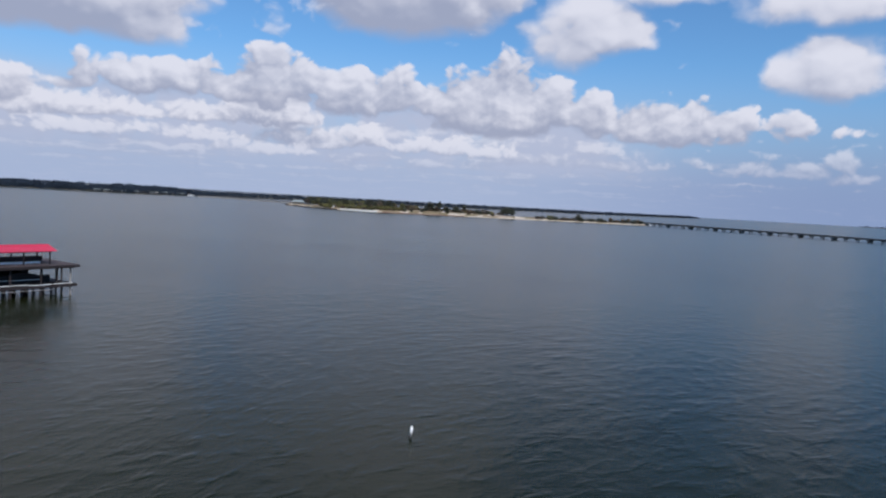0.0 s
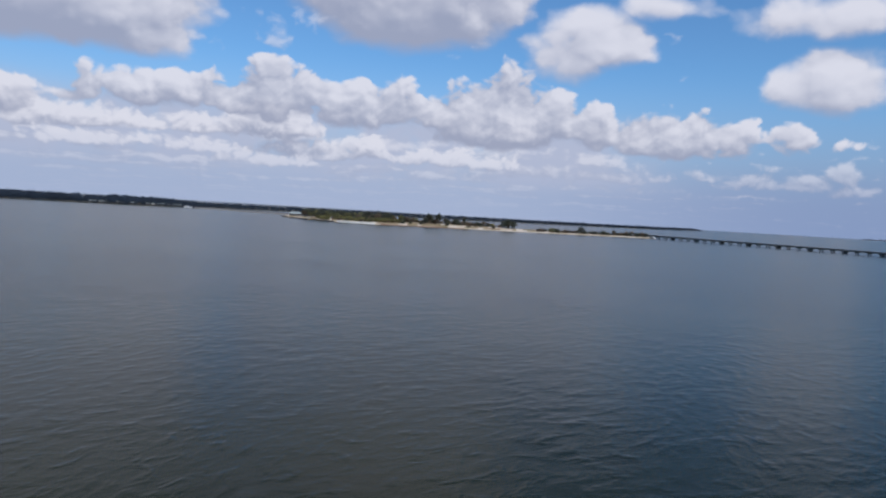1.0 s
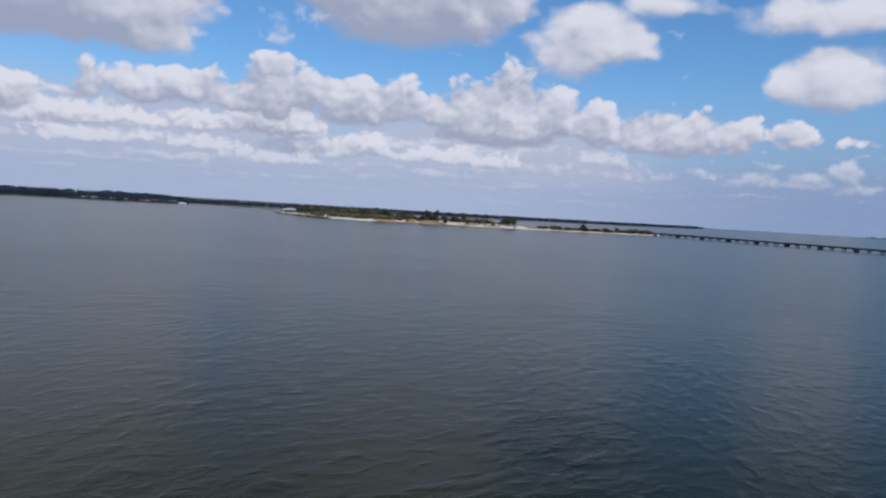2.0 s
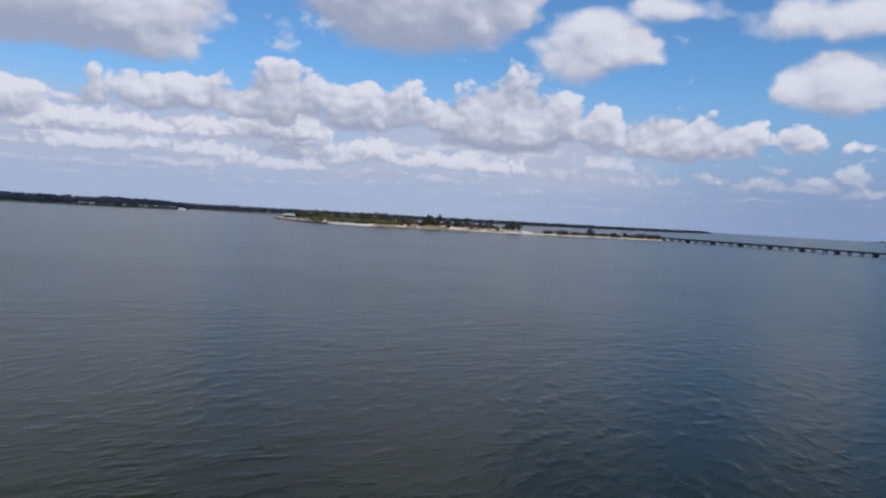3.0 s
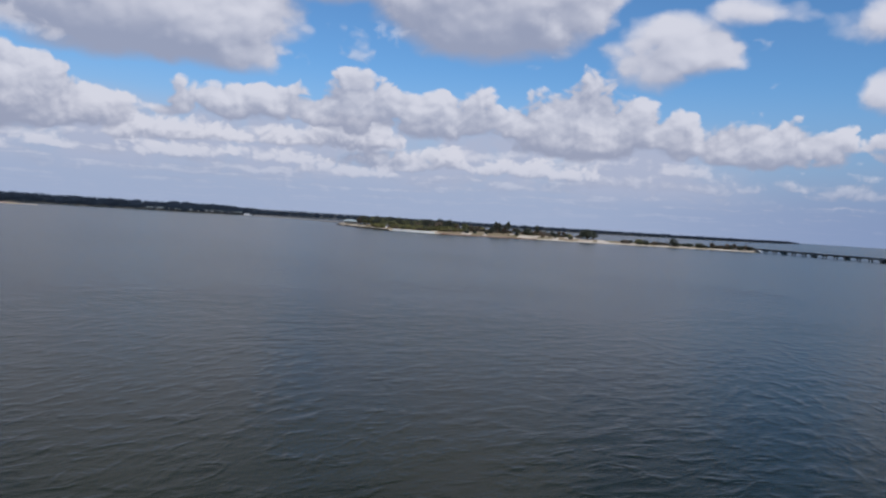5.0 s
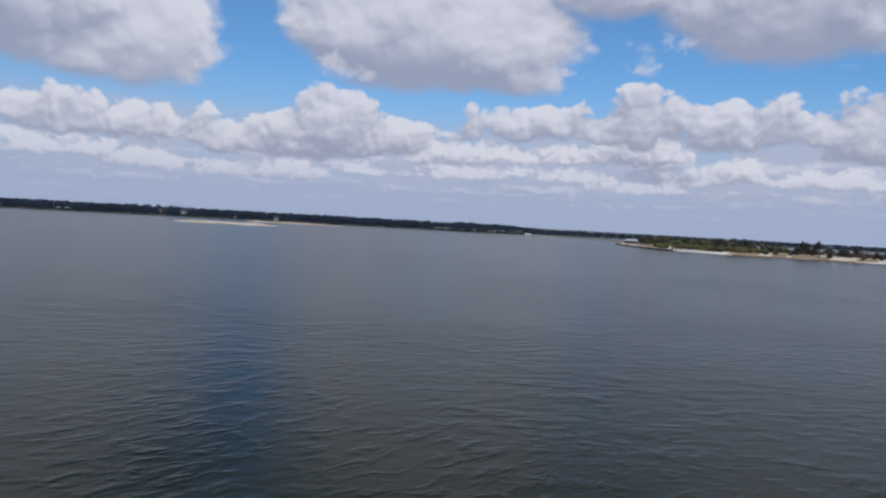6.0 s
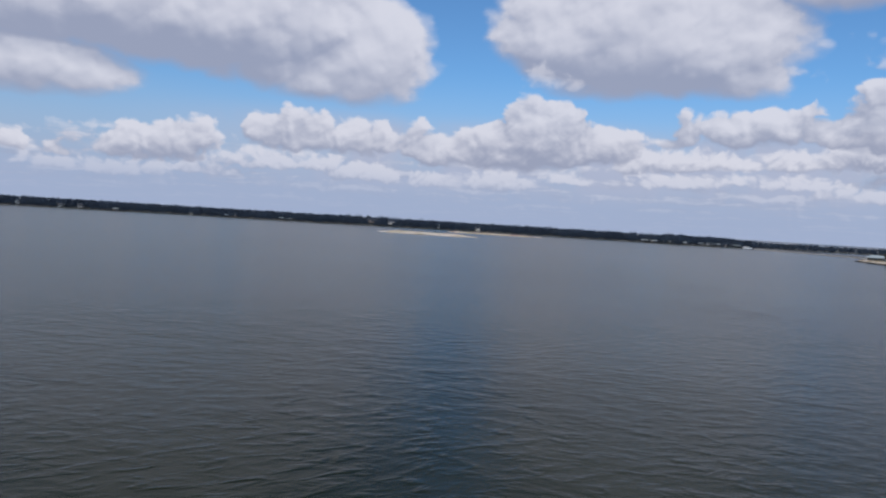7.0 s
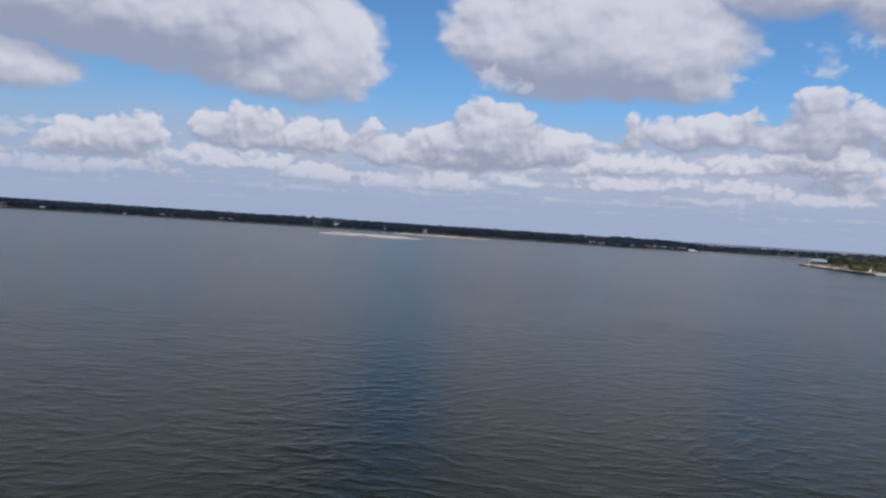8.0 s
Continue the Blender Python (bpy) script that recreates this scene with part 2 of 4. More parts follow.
    # softness at the top and at the base, share shown, slopes that count as shaded and as sunlit, share of the small lumps
    for k, (crisp, soft, most, dark, light, fine) in enumerate([(0.5, 0.8, 0.62, -0.4, 0.9, 0.35), (0.5, 0.9, 0.92, -0.5, 1.1, 0.3), (0.5, 0.9, 0.88, -0.5, 1.05, 0.3),
                                                                (0.45, 1.2, 0.96, -0.55, 1.35, 0.3), (1.3, 2.4, 0.96, -1.3, 1.15, 0.25), (1.0, 1.3, 0.5, -1.0, 0.9, 0.3)]):
        rim = add("ShaderNodeMath", {0: add("ShaderNodeMath", {0: here[k], 1: near_by[k]}, operation="SUBTRACT").outputs[0], 1: fine / 0.45}, operation="MULTIPLY").outputs[0]
        body = add("ShaderNodeMath", {0: here[k], 1: above[k]}, operation="SUBTRACT").outputs[0]
        slope = add("ShaderNodeMath", {0: body, 1: (1.0 - fine) / 1.7, 2: rim}, operation="MULTIPLY_ADD").outputs[0]
        edge = add("ShaderNodeMapRange", {0: slope, 1: -0.8, 2: 0.3, 3: soft, 4: crisp}).outputs[0]
        cover = add("ShaderNodeMapRange", {0: here[k], 1: 0.0, 2: edge, 3: 0.0, 4: most}, interpolation_type="SMOOTHSTEP").outputs[0]
        bright = add("ShaderNodeMapRange", {0: slope, 1: dark, 2: light, 3: 0.0, 4: 1.0}, interpolation_type="SMOOTHSTEP").outputs[0]
        cloud = add("ShaderNodeMix", {"Factor": bright, "A": CLOUD_SHADE, "B": CLOUD_LIGHT}, data_type="RGBA").outputs[2]
        shown = add("ShaderNodeMix", {"Factor": cover, "A": shown, "B": cloud}, data_type="RGBA").outputs[2]
        if k == 2:
            air = add("ShaderNodeMapRange", {0: el, 1: 0.6, 2: 5.5, 3: 0.62, 4: 0.0}, interpolation_type="SMOOTHSTEP").outputs[0]
            shown = add("ShaderNodeMix", {"Factor": air, "A": shown, "B": haze}, data_type="RGBA").outputs[2]
    air = add("ShaderNodeMapRange", {0: el, 1: 0.3, 2: 3.2, 3: 0.75, 4: 0.0}, interpolation_type="SMOOTHSTEP").outputs[0]
    shown = add("ShaderNodeMix", {"Factor": air, "A": shown, "B": haze}, data_type="RGBA").outputs[2]
    out = add("ShaderNodeBackground", {"Color": shown, "Strength": 0.1})
    end = add("ShaderNodeOutputWorld")
    tree.links.new(out.outputs[0], end.inputs["Surface"])


SKY_TINT = (0.60, 0.93, 1.22, 1)
CLOUD_SHADE, CLOUD_LIGHT = (3.25, 3.6, 4.9, 1), (6.95, 7.05, 8.0, 1)
CLOUD_SHEET = (4.4, 4.8, 6.3, 1)
HAZE, CLEAR_HAZE = (3.6, 4.35, 6.2, 1), (2.35, 3.15, 5.2, 1)
make_world()

# ---------------------------------------------------------------- materials


def material(name, base, rough=0.7, spread=0.25, scale=1.0, fine=12.0, metal=0.0, bump=0.0, per_object=0.0, per_island=0.0,
             coords="Object", tint=None, backlit=0.0):
    """A surface whose colour wanders at two scales round base, and towards tint in patches."""
    m = bpy.data.materials.new(name)
    m.use_nodes = True
    tree = m.node_tree
    tree.nodes.clear()
    add = nodes_of(tree)
    at = add("ShaderNodeTexCoord").outputs[coords]
    coarse = add("ShaderNodeTexNoise", {"Vector": at, "Scale": scale, "Detail": 3.0})
    small = add("ShaderNodeTexNoise", {"Vector": at, "Scale": scale * fine, "Detail": 4.0, "Roughness": 0.6})
    both = add("ShaderNodeMath", {0: coarse.outputs["Fac"], 1: small.outputs["Fac"]}, operation="ADD").outputs[0]
    value = add("ShaderNodeMapRange", {0: both, 1: 0.6, 2: 1.4, 3: 1 - spread, 4: 1 + spread}).outputs[0]
    if per_object:
        r = add("ShaderNodeObjectInfo").outputs["Random"]
        k = add("ShaderNodeMapRange", {0: r, 3: 1 - per_object, 4: 1 + per_object}).outputs[0]
        value = add("ShaderNodeMath", {0: value, 1: k}, operation="MULTIPLY").outputs[0]
    if per_island:
        r = add("ShaderNodeNewGeometry").outputs["Random Per Island"]
        k = add("ShaderNodeMapRange", {0: r, 3: 1 - per_island, 4: 1 + per_island}).outputs[0]
        value = add("ShaderNodeMath", {0: value, 1: k}, operation="MULTIPLY").outputs[0]
    patch = add("ShaderNodeMapRange", {0: coarse.outputs["Fac"], 1: 0.42, 2: 0.62}).outputs[0]
    hue = add("ShaderNodeMix", {"Factor": patch, "A": (*base, 1), "B": (*(tint or base), 1)}, data_type="RGBA")
    colour = add("ShaderNodeVectorMath", {0: hue.outputs[2], "Scale": value}, operation="SCALE").outputs[0]
    s = add("ShaderNodeBsdfPrincipled", {"Base Color": colour, "Roughness": rough, "Metallic": metal})
    if bump:
        b = add("ShaderNodeBump", {"Height": small.outputs["Fac"], "Distance": bump, "Strength": 1.0})
        tree.links.new(b.outputs[0], s.inputs["Normal"])
    shown = s.outputs[0]
    if backlit:
        thin = add("ShaderNodeBsdfTranslucent", {"Color": colour})
        shown = add("ShaderNodeMixShader", {0: backlit, 1: shown, 2: thin.outputs[0]}).outputs[0]
    end = add("ShaderNodeOutputMaterial")
    tree.links.new(shown, end.inputs["Surface"])
    return m


def water_material():
    m = bpy.data.materials.new("lake_water")
    m.use_nodes = True
    tree = m.node_tree
    tree.nodes.clear()
    add = nodes_of(tree)
    at = add("ShaderNodeNewGeometry").outputs["Position"]
    # wind ripples, longer along their crests, over a slow chop that comes and goes
    def wavelets(angle, across, along, seed):
        """Short steep wavelets over a soft chop; angle turns the crests from straight ahead to the right."""
        turned = add("ShaderNodeVectorRotate", {"Vector": at, "Angle": radians(angle)}, rotation_type="Z_AXIS").outputs[0]
        laid = add("ShaderNodeVectorMath", {0: turned, 1: (across, along, 0.0), 2: (seed, seed * 2.0, seed)}, operation="MULTIPLY_ADD").outputs[0]
        n = add("ShaderNodeTexNoise", {"Vector": laid, "Scale": 1.0, "Detail": 2.0, "Roughness": 0.5, "Distortion": 0.45}).outputs["Fac"]
        crest = add("ShaderNodeMapRange", {0: n, 1: 0.48, 2: 0.84, 3: 0.0, 4: 0.034}, interpolation_type="SMOOTHSTEP").outputs[0]
        return add("ShaderNodeMath", {0: n, 1: 0.042, 2: crest}, operation="MULTIPLY_ADD").outputs[0], turned

    first, turned = wavelets(54, 0.92, 0.46, 0.0)
    second, _ = wavelets(12, 0.95, 0.44, 13.0)
    short = add("ShaderNodeVectorMath", {0: turned, 1: (6.0, 3.2, 1.0)}, operation="MULTIPLY").outputs[0]
    ripple = add("ShaderNodeTexNoise", {"Vector": short, "Scale": 1.0, "Detail": 3.0, "Roughness": 0.6, "Distortion": 0.5})
    gusts = add("ShaderNodeTexNoise", {"Vector": at, "Scale": 0.022, "Detail": 3.0})
    gust = add("ShaderNodeMapRange", {0: gusts.outputs["Fac"], 1: 0.38, 2: 0.62, 3: 0.12, 4: 1.1}).outputs[0]
    other = add("ShaderNodeMapRange", {0: gusts.outputs["Fac"], 1: 0.42, 2: 0.60, 3: 0.9, 4: 0.2}).outputs[0]
    h1 = add("ShaderNodeMath", {0: second, 1: other}, operation="MULTIPLY").outputs[0]
    h2 = add("ShaderNodeMath", {0: ripple.outputs["Fac"], 1: 0.012, 2: first}, operation="MULTIPLY_ADD").outputs[0]
    h3 = add("ShaderNodeMath", {0: h2, 1: gust, 2: h1}, operation="MULTIPLY_ADD").outputs[0]
    # longer, lower waves, and the chop grows towards the open lake
    longer = add("ShaderNodeVectorMath", {0: turned, 1: (0.30, 0.15, 1.0)}, operation="MULTIPLY").outputs[0]
    swell = add("ShaderNodeTexNoise", {"Vector": longer, "Scale": 1.0, "Detail": 2.0, "Roughness": 0.55, "Distortion": 0.4}).outputs["Fac"]
    swell = add("ShaderNodeMapRange", {0: swell, 1: 0.40, 2: 0.75, 3: 0.0, 4: 0.042}, interpolation_type="SMOOTHSTEP").outputs[0]
    h3 = add("ShaderNodeMath", {0: swell, 1: gust, 2: h3}, operation="MULTIPLY_ADD").outputs[0]
    fetch = add("ShaderNodeMapRange", {0: add("ShaderNodeSeparateXYZ", {0: at}).outputs["Y"], 1: 90.0, 2: 170.0, 3: 0.95, 4: 1.5}).outputs[0]
    h4 = add("ShaderNodeMath", {0: h3, 1: fetch}, operation="MULTIPLY").outputs[0]
    b = add("ShaderNodeBump", {"Height": h4, "Distance": 1.0, "Strength": 1.0})
    silt = add("ShaderNodeTexNoise", {"Vector": at, "Scale": 0.03, "Detail": 3.0})
    murk = add("ShaderNodeMix", {"Factor": silt.outputs["Fac"], "A": (0.0075, 0.0105, 0.0036, 1), "B": (0.012, 0.0155, 0.005, 1)}, data_type="RGBA")
    s = add("ShaderNodeBsdfPrincipled", {"Base Color": murk.outputs[2], "Roughness": 0.22, "Specular IOR Level": 0.17, "IOR": 1.333, "Normal": b.outputs[0]})
    end = add("ShaderNodeOutputMaterial")
    tree.links.new(s.outputs[0], end.inputs["Surface"])
    return m


WATER = water_material()
SAND = material("dry_sand", (0.48, 0.39, 0.29), 0.95, 0.2, 0.06, 20, bump=0.05, tint=(0.53, 0.46, 0.38))
RED_EARTH = material("red_clay_bank", (0.22, 0.125, 0.09), 0.95, 0.25, 0.1, 20, bump=0.05, tint=(0.32, 0.22, 0.17))
GRASS = material("dry_grass", (0.27, 0.20, 0.12), 0.95, 0.3, 0.05, 25, bump=0.08, tint=(0.17, 0.14, 0.07))
YELLOW_GRASS = material("yellowed_grass", (0.36, 0.29, 0.17), 0.95, 0.25, 0.06, 25, bump=0.05, tint=(0.44, 0.35, 0.27))
SHORE = material("wooded_shore_soil", (0.030, 0.034, 0.032), 0.95, 0.3, 0.05, 20, bump=0.1, tint=(0.075, 0.070, 0.060))
CONCRETE = material("pale_concrete", (0.76, 0.74, 0.70), 0.85, 0.15, 0.4, 15, bump=0.01, tint=(0.58, 0.56, 0.52))
BRIDGE_CONCRETE = material("weathered_bridge_concrete", (0.20, 0.19, 0.19), 0.85, 0.2, 0.2, 15, bump=0.01, tint=(0.14, 0.14, 0.14))
BARK = material("bark", (0.10, 0.075, 0.055), 0.95, 0.3, 2.0, 8, bump=0.03)
LEAF = material("broad_leaves", (0.120, 0.125, 0.058), 0.6, 0.25, 0.3, 6, per_object=0.3, per_island=0.4, tint=(0.150, 0.135, 0.062), backlit=0.25)
LEAF_DARK = material("dark_oak_leaves", (0.050, 0.058, 0.042), 0.6, 0.25, 0.3, 6, per_object=0.25, per_island=0.4, tint=(0.066, 0.070, 0.046), backlit=0.2)
LEAF_OLIVE = material("olive_scrub_leaves", (0.21, 0.185, 0.075), 0.65, 0.25, 0.3, 6, per_object=0.25, per_island=0.4, tint=(0.10, 0.11, 0.035), backlit=0.2)
LEAF_DRY = material("browning_leaves", (0.145, 0.105, 0.078), 0.65, 0.25, 0.3, 6, per_object=0.3, per_island=0.4, tint=(0.115, 0.098, 0.060), backlit=0.2)
# the blue of distant haze is put into this leaf colour
HAZE_BLUE_LEAF = material("distant_woodland_leaves", (0.013, 0.025, 0.046), 0.85, 0.25, 0.02, 12, per_island=0.15, tint=(0.017, 0.030, 0.052), coords="Object")
RED_METAL = material("red_painted_metal_roof", (0.62, 0.03, 0.085), 0.4, 0.08, 0.5, 10, tint=(0.56, 0.025, 0.075))
# roof red made paler: sunlight on the roof's end is in the colour
PINK_TRIM = material("sunlit_pale_red_trim", (0.72, 0.22, 0.24), 0.5, 0.08, 1, 10)
DARK_DECK = material("dark_stained_decking", (0.055, 0.040, 0.045), 0.85, 0.25, 0.8, 12, per_object=0.2, bump=0.005, tint=(0.075, 0.055, 0.055))
# dark timber, deepened further: the boathouse's underside shade is in the colour
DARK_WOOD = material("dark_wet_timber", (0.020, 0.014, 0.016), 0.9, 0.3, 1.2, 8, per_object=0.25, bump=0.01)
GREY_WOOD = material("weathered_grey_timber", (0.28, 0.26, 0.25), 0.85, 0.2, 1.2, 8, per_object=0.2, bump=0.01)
WHITE_PAINT = material("white_paint", (0.80, 0.80, 0.80), 0.5, 0.06, 1.0, 10)
WHITE_GEL = material("white_fibreglass", (0.78, 0.78, 0.80), 0.25, 0.05, 1.0, 10)
DARK_CLOTH = material("charcoal_canvas", (0.018, 0.016, 0.019), 0.9, 0.2, 1.5, 12, bump=0.01)
BLACK = material("black_rubber", (0.02, 0.02, 0.02), 0.7, 0.2, 2.0, 8)
STEEL = material("galvanised_steel", (0.45, 0.46, 0.48), 0.4, 0.1, 2.0, 8, metal=0.9)
PALE_WALL = material("pale_house_siding", (0.62, 0.60, 0.56), 0.8, 0.08, 0.3, 10, per_object=0.15)
TAN_WALL = material("tan_brick", (0.35, 0.25, 0.18), 0.85, 0.15, 0.5, 14, per_object=0.2)
GREY_ROOF = material("grey_shingles", (0.14, 0.14, 0.15), 0.85, 0.2, 0.6, 12, per_object=0.3, bump=0.01)
PALE_ROOF = material("pale_metal_sheet", (0.34, 0.38, 0.38), 0.45, 0.08, 0.5, 10, metal=0.2)
GLASS = material("dark_window_glass", (0.03, 0.035, 0.04), 0.08, 0.1, 1.0, 5)
ROCK = material("grey_riprap", (0.20, 0.19, 0.18), 0.9, 0.25, 0.4, 10, per_island=0.3, bump=0.02)
from mathutils.bvhtree import BVHTree

# ---------------------------------------------------------------- building helpers


def mesh_object(name, bm, mat, smooth=False):
    me = bpy.data.meshes.new(name)
    bm.to_mesh(me)
    bm.free()
    me.materials.append(mat)
    if smooth:
        for f in me.polygons:
            f.use_smooth = True
    return new(name, me)


def part(name, bm, mat, parent, label="", smooth=False):
    """Links a bmesh as one mesh under a thing or a part."""
    ob = mesh_object(name, bm, mat, smooth)
    ob.parent = parent
    return tagged(ob, label)


def thing(name, m, label, category, group="", kind=""):
    ob = new(name)
    ob.empty_display_size = 0.2
    ob.matrix_world = m
    return tagged(ob, label, category, group, kind)


def box(bm, x0, x1, y0, y1, z0, z1, bevel=0.0, turn=None):
    r = bmesh.ops.create_cube(bm, size=1.0)
    vs = r["verts"]
    bmesh.ops.scale(bm, vec=(x1 - x0, y1 - y0, z1 - z0), verts=vs)
    bmesh.ops.translate(bm, vec=((x0 + x1) / 2, (y0 + y1) / 2, (z0 + z1) / 2), verts=vs)
    if bevel:
        es = list({e for v in vs for e in v.link_edges})
        bmesh.ops.bevel(bm, geom=es, offset=bevel, segments=1, affect="EDGES")
    return bm


def boxed(*args, **kw):
    return box(bmesh.new(), *args, **kw)


def rod(bm, a, b, r0, r1=None, sides=8):
    """A tapered round bar from a to b."""
    a, b = Vector(a), Vector(b)
    m = Matrix.Translation((a + b) / 2) @ (b - a).to_track_quat("Z", "Y").to_matrix().to_4x4()
    bmesh.ops.create_cone(bm, cap_ends=True, segments=sides, radius1=r0, radius2=r0 if r1 is None else r1, depth=(b - a).length, matrix=m)
    return bm


def poly_mesh(name, verts, faces, mat, smooth=False):
    me = bpy.data.meshes.new(name)
    me.from_pydata([tuple(v) for v in verts], [], [tuple(f) for f in faces])
    me.materials.append(mat)
    if smooth:
        for f in me.polygons:
            f.use_smooth = True
    return me


def prism(bm, outline, y0, y1):
    """An outline in x and z, drawn out along y."""
    a = [bm.verts.new((x, y0, z)) for x, z in outline]
    b = [bm.verts.new((x, y1, z)) for x, z in outline]
    n = len(a)
    bm.faces.new(a[::-1])
    bm.faces.new(b)
    for i in range(n):
        bm.faces.new((a[i], a[(i + 1) % n], b[(i + 1) % n], b[i]))
    bmesh.ops.recalc_face_normals(bm, faces=bm.faces)
    return bm


# ---------------------------------------------------------------- the lake
def lake():
    bm = bmesh.new()
    bmesh.ops.create_circle(bm, cap_ends=True, segments=96, radius=9000)
    ob = mesh_object("water", bm, WATER)
    ob.location = (0, 0, 0)
    tagged(ob, "rippled grey-green lake water reflecting sky and clouds", "lake", kind="structure")


lake()

# ---------------------------------------------------------------- land


def smooth_line(points, step):
    """Points every step metres along a rounded line through the given ones."""
    pts = [Vector(p) for p in points]
    pts = [2 * pts[0] - pts[1]] + pts + [2 * pts[-1] - pts[-2]]
    out = []
    for i in range(1, len(pts) - 2):
        a, b, c, d = pts[i - 1:i + 3]
        n = max(2, int((c - b).length / step))
        for k in range(n):
            t = k / n
            out.append(0.5 * (2 * b + (c - a) * t + (2 * a - 5 * b + 4 * c - d) * t * t + (3 * b - a - 3 * c + d) * t ** 3))
    out.append(pts[-2])
    return out


def land_strip(name, near, deep, profile, mat, label, rough=0.3, inward=None):
    """Land behind a shoreline: profile gives (share of deep, height) from the water inwards."""
    verts, faces = [], []
    n = len(near)
    for i, p in enumerate(near):
        a, b = near[max(i - 1, 0)], near[min(i + 1, n - 1)]
        t = (b - a).normalized()
        side = Vector((-t.y, t.x)) if inward is None else inward
        for share, h in profile:
            q = p + side * deep * share
            wob = noise.noise(Vector((q.x * 0.03, q.y * 0.03, 0.0))) * rough + noise.noise(Vector((q.x * 0.2, q.y * 0.2, 3.0))) * rough * 0.4
            verts.append((q.x, q.y, h + (wob if h > 0.15 else 0.15 * wob)))
    k = len(profile)
    for i in range(n - 1):
        for j in range(k - 1):
            faces.append((i * k + j, i * k + j + 1, (i + 1) * k + j + 1, (i + 1) * k + j))
    me = poly_mesh(name, verts, faces, mat, True)
    me.flip_normals() if me.polygons[0].normal.z < 0 else None
    ob = new(name, me)
    return tagged(ob, label, "land", kind="structure")


# the wooded far shore, from beyond the left edge round to the far end behind the island
SHORE_LINE = smooth_line([(-840, -500), (-940, -150), (-985, 150), (-965, 330), (-900, 480), (-800, 610), (-705, 735), (-600, 850),
                          (-500, 915), (-430, 940), (-385, 1010), (-320, 1190), (-190, 1390), (30, 1600), (340, 1930), (700, 2450), (1060, 3200), (1130, 3380)], 12)
land_strip("ground_far_shore", SHORE_LINE, 420, [(-0.01, -0.6), (0.0, 0.1), (0.006, 0.8), (0.05, 1.6), (0.25, 3.0), (0.6, 4.0), (1.0, 4.0)], SHORE,
           "low wooded lake shore with bare earth at the water", 0.6)
FAR_SLIVER = smooth_line([(2300, 4150), (2600, 4000), (3000, 3800), (3500, 3450)], 30)
land_strip("ground_far_sliver", FAR_SLIVER, 200, [(-0.02, -0.6), (0.0, 0.1), (0.03, 2.0), (0.5, 4.0), (1.0, 4.0)], SHORE,
           "faint low land along the horizon", 0.5)

# the island: near edge from its built tip to the bridge
ISLE_NEAR = smooth_line([(-176, 742), (-150, 700), (-126, 668), (-103, 645), (-69, 636), (-34, 648), (15, 668), (49, 678), (86, 694), (135, 715), (190, 735), (200, 745)], 4)


ISLE_TREE = []


def island():
    verts, faces = [], []
    n = len(ISLE_NEAR)
    for i, p in enumerate(ISLE_NEAR):
        s = i / (n - 1)
        deep = 120 * (1 - s) ** 1.3 * min(1.0, 0.35 + s * 4) + 14
        rise = 1.6 + 0.9 * max(0.0, 1 - abs(s - 0.48) / 0.22) if s < 0.70 else 1.6 - 0.7 * (s - 0.70) / 0.30
        beach = 2.5 if s < 0.36 else (4.0 if s < 0.75 else 2.5)
        for d, h in [(-3, -0.8), (0, 0.05), (beach * 0.5, 0.35), (beach, 0.7), (beach + 9, rise), (beach + 0.4 * deep, rise + 0.7), (beach + 0.8 * deep, rise), (beach + deep, -0.3)]:
            q = p + Vector((0.10, 0.995)) * d
            w = noise.noise(Vector((q.x * 0.07, q.y * 0.07, 1.0)))
            verts.append((q.x + 1.2 * w, q.y + 1.5 * w, h + (0.35 * w if h > 0.5 else 0.05 * w)))
    for i in range(n - 1):
        for j in range(7):
            faces.append((i * 8 + j, (i + 1) * 8 + j, (i + 1) * 8 + j + 1, i * 8 + j + 1))
    me = poly_mesh("ground_island", verts, faces, SAND, True)
    me.materials.append(GRASS)
    me.materials.append(RED_EARTH)
    for k, f in enumerate(me.polygons):
        j, s = k % 7, (k // 7) / (n - 1)
        w = noise.noise(f.center * 0.09)
        if (j >= 4 and w > -0.25) or (j == 3 and w > 0.05):
            f.material_index = 1
        elif j in (1, 2) and 0.36 < s < 0.52:
            f.material_index = 2
    ISLE_TREE.append(BVHTree.FromPolygons(verts, faces))
    ob = new("ground_island", me)
    tagged(ob, "low sandy island with a pale beach and dry grass", "island", kind="structure")


island()

# ---------------------------------------------------------------- trees


def leaf_cards(centres, sizes, rng):
    """Small four-sided leaf clumps, tilted every way, at the given places."""
    n = len(centres)
    a = rng.normal(size=(n, 3))
    a /= np.linalg.norm(a, axis=1)[:, None]
    b = np.cross(a, rng.normal(size=(n, 3)))
    b /= np.linalg.norm(b, axis=1)[:, None]
    s = sizes[:, None] * 0.5
    fold = np.cross(a, b) * s * rng.uniform(-0.5, 0.5, (n, 1))
    v = np.stack([centres - a * s - b * s * 0.7, centres + a * s * 0.9 - b * s * 0.8 + fold, centres + a * s + b * s * 0.7, centres - a * s * 0.8 + b * s + fold], 1)
    return v.reshape(-1, 3), np.arange(n * 4).reshape(n, 4)


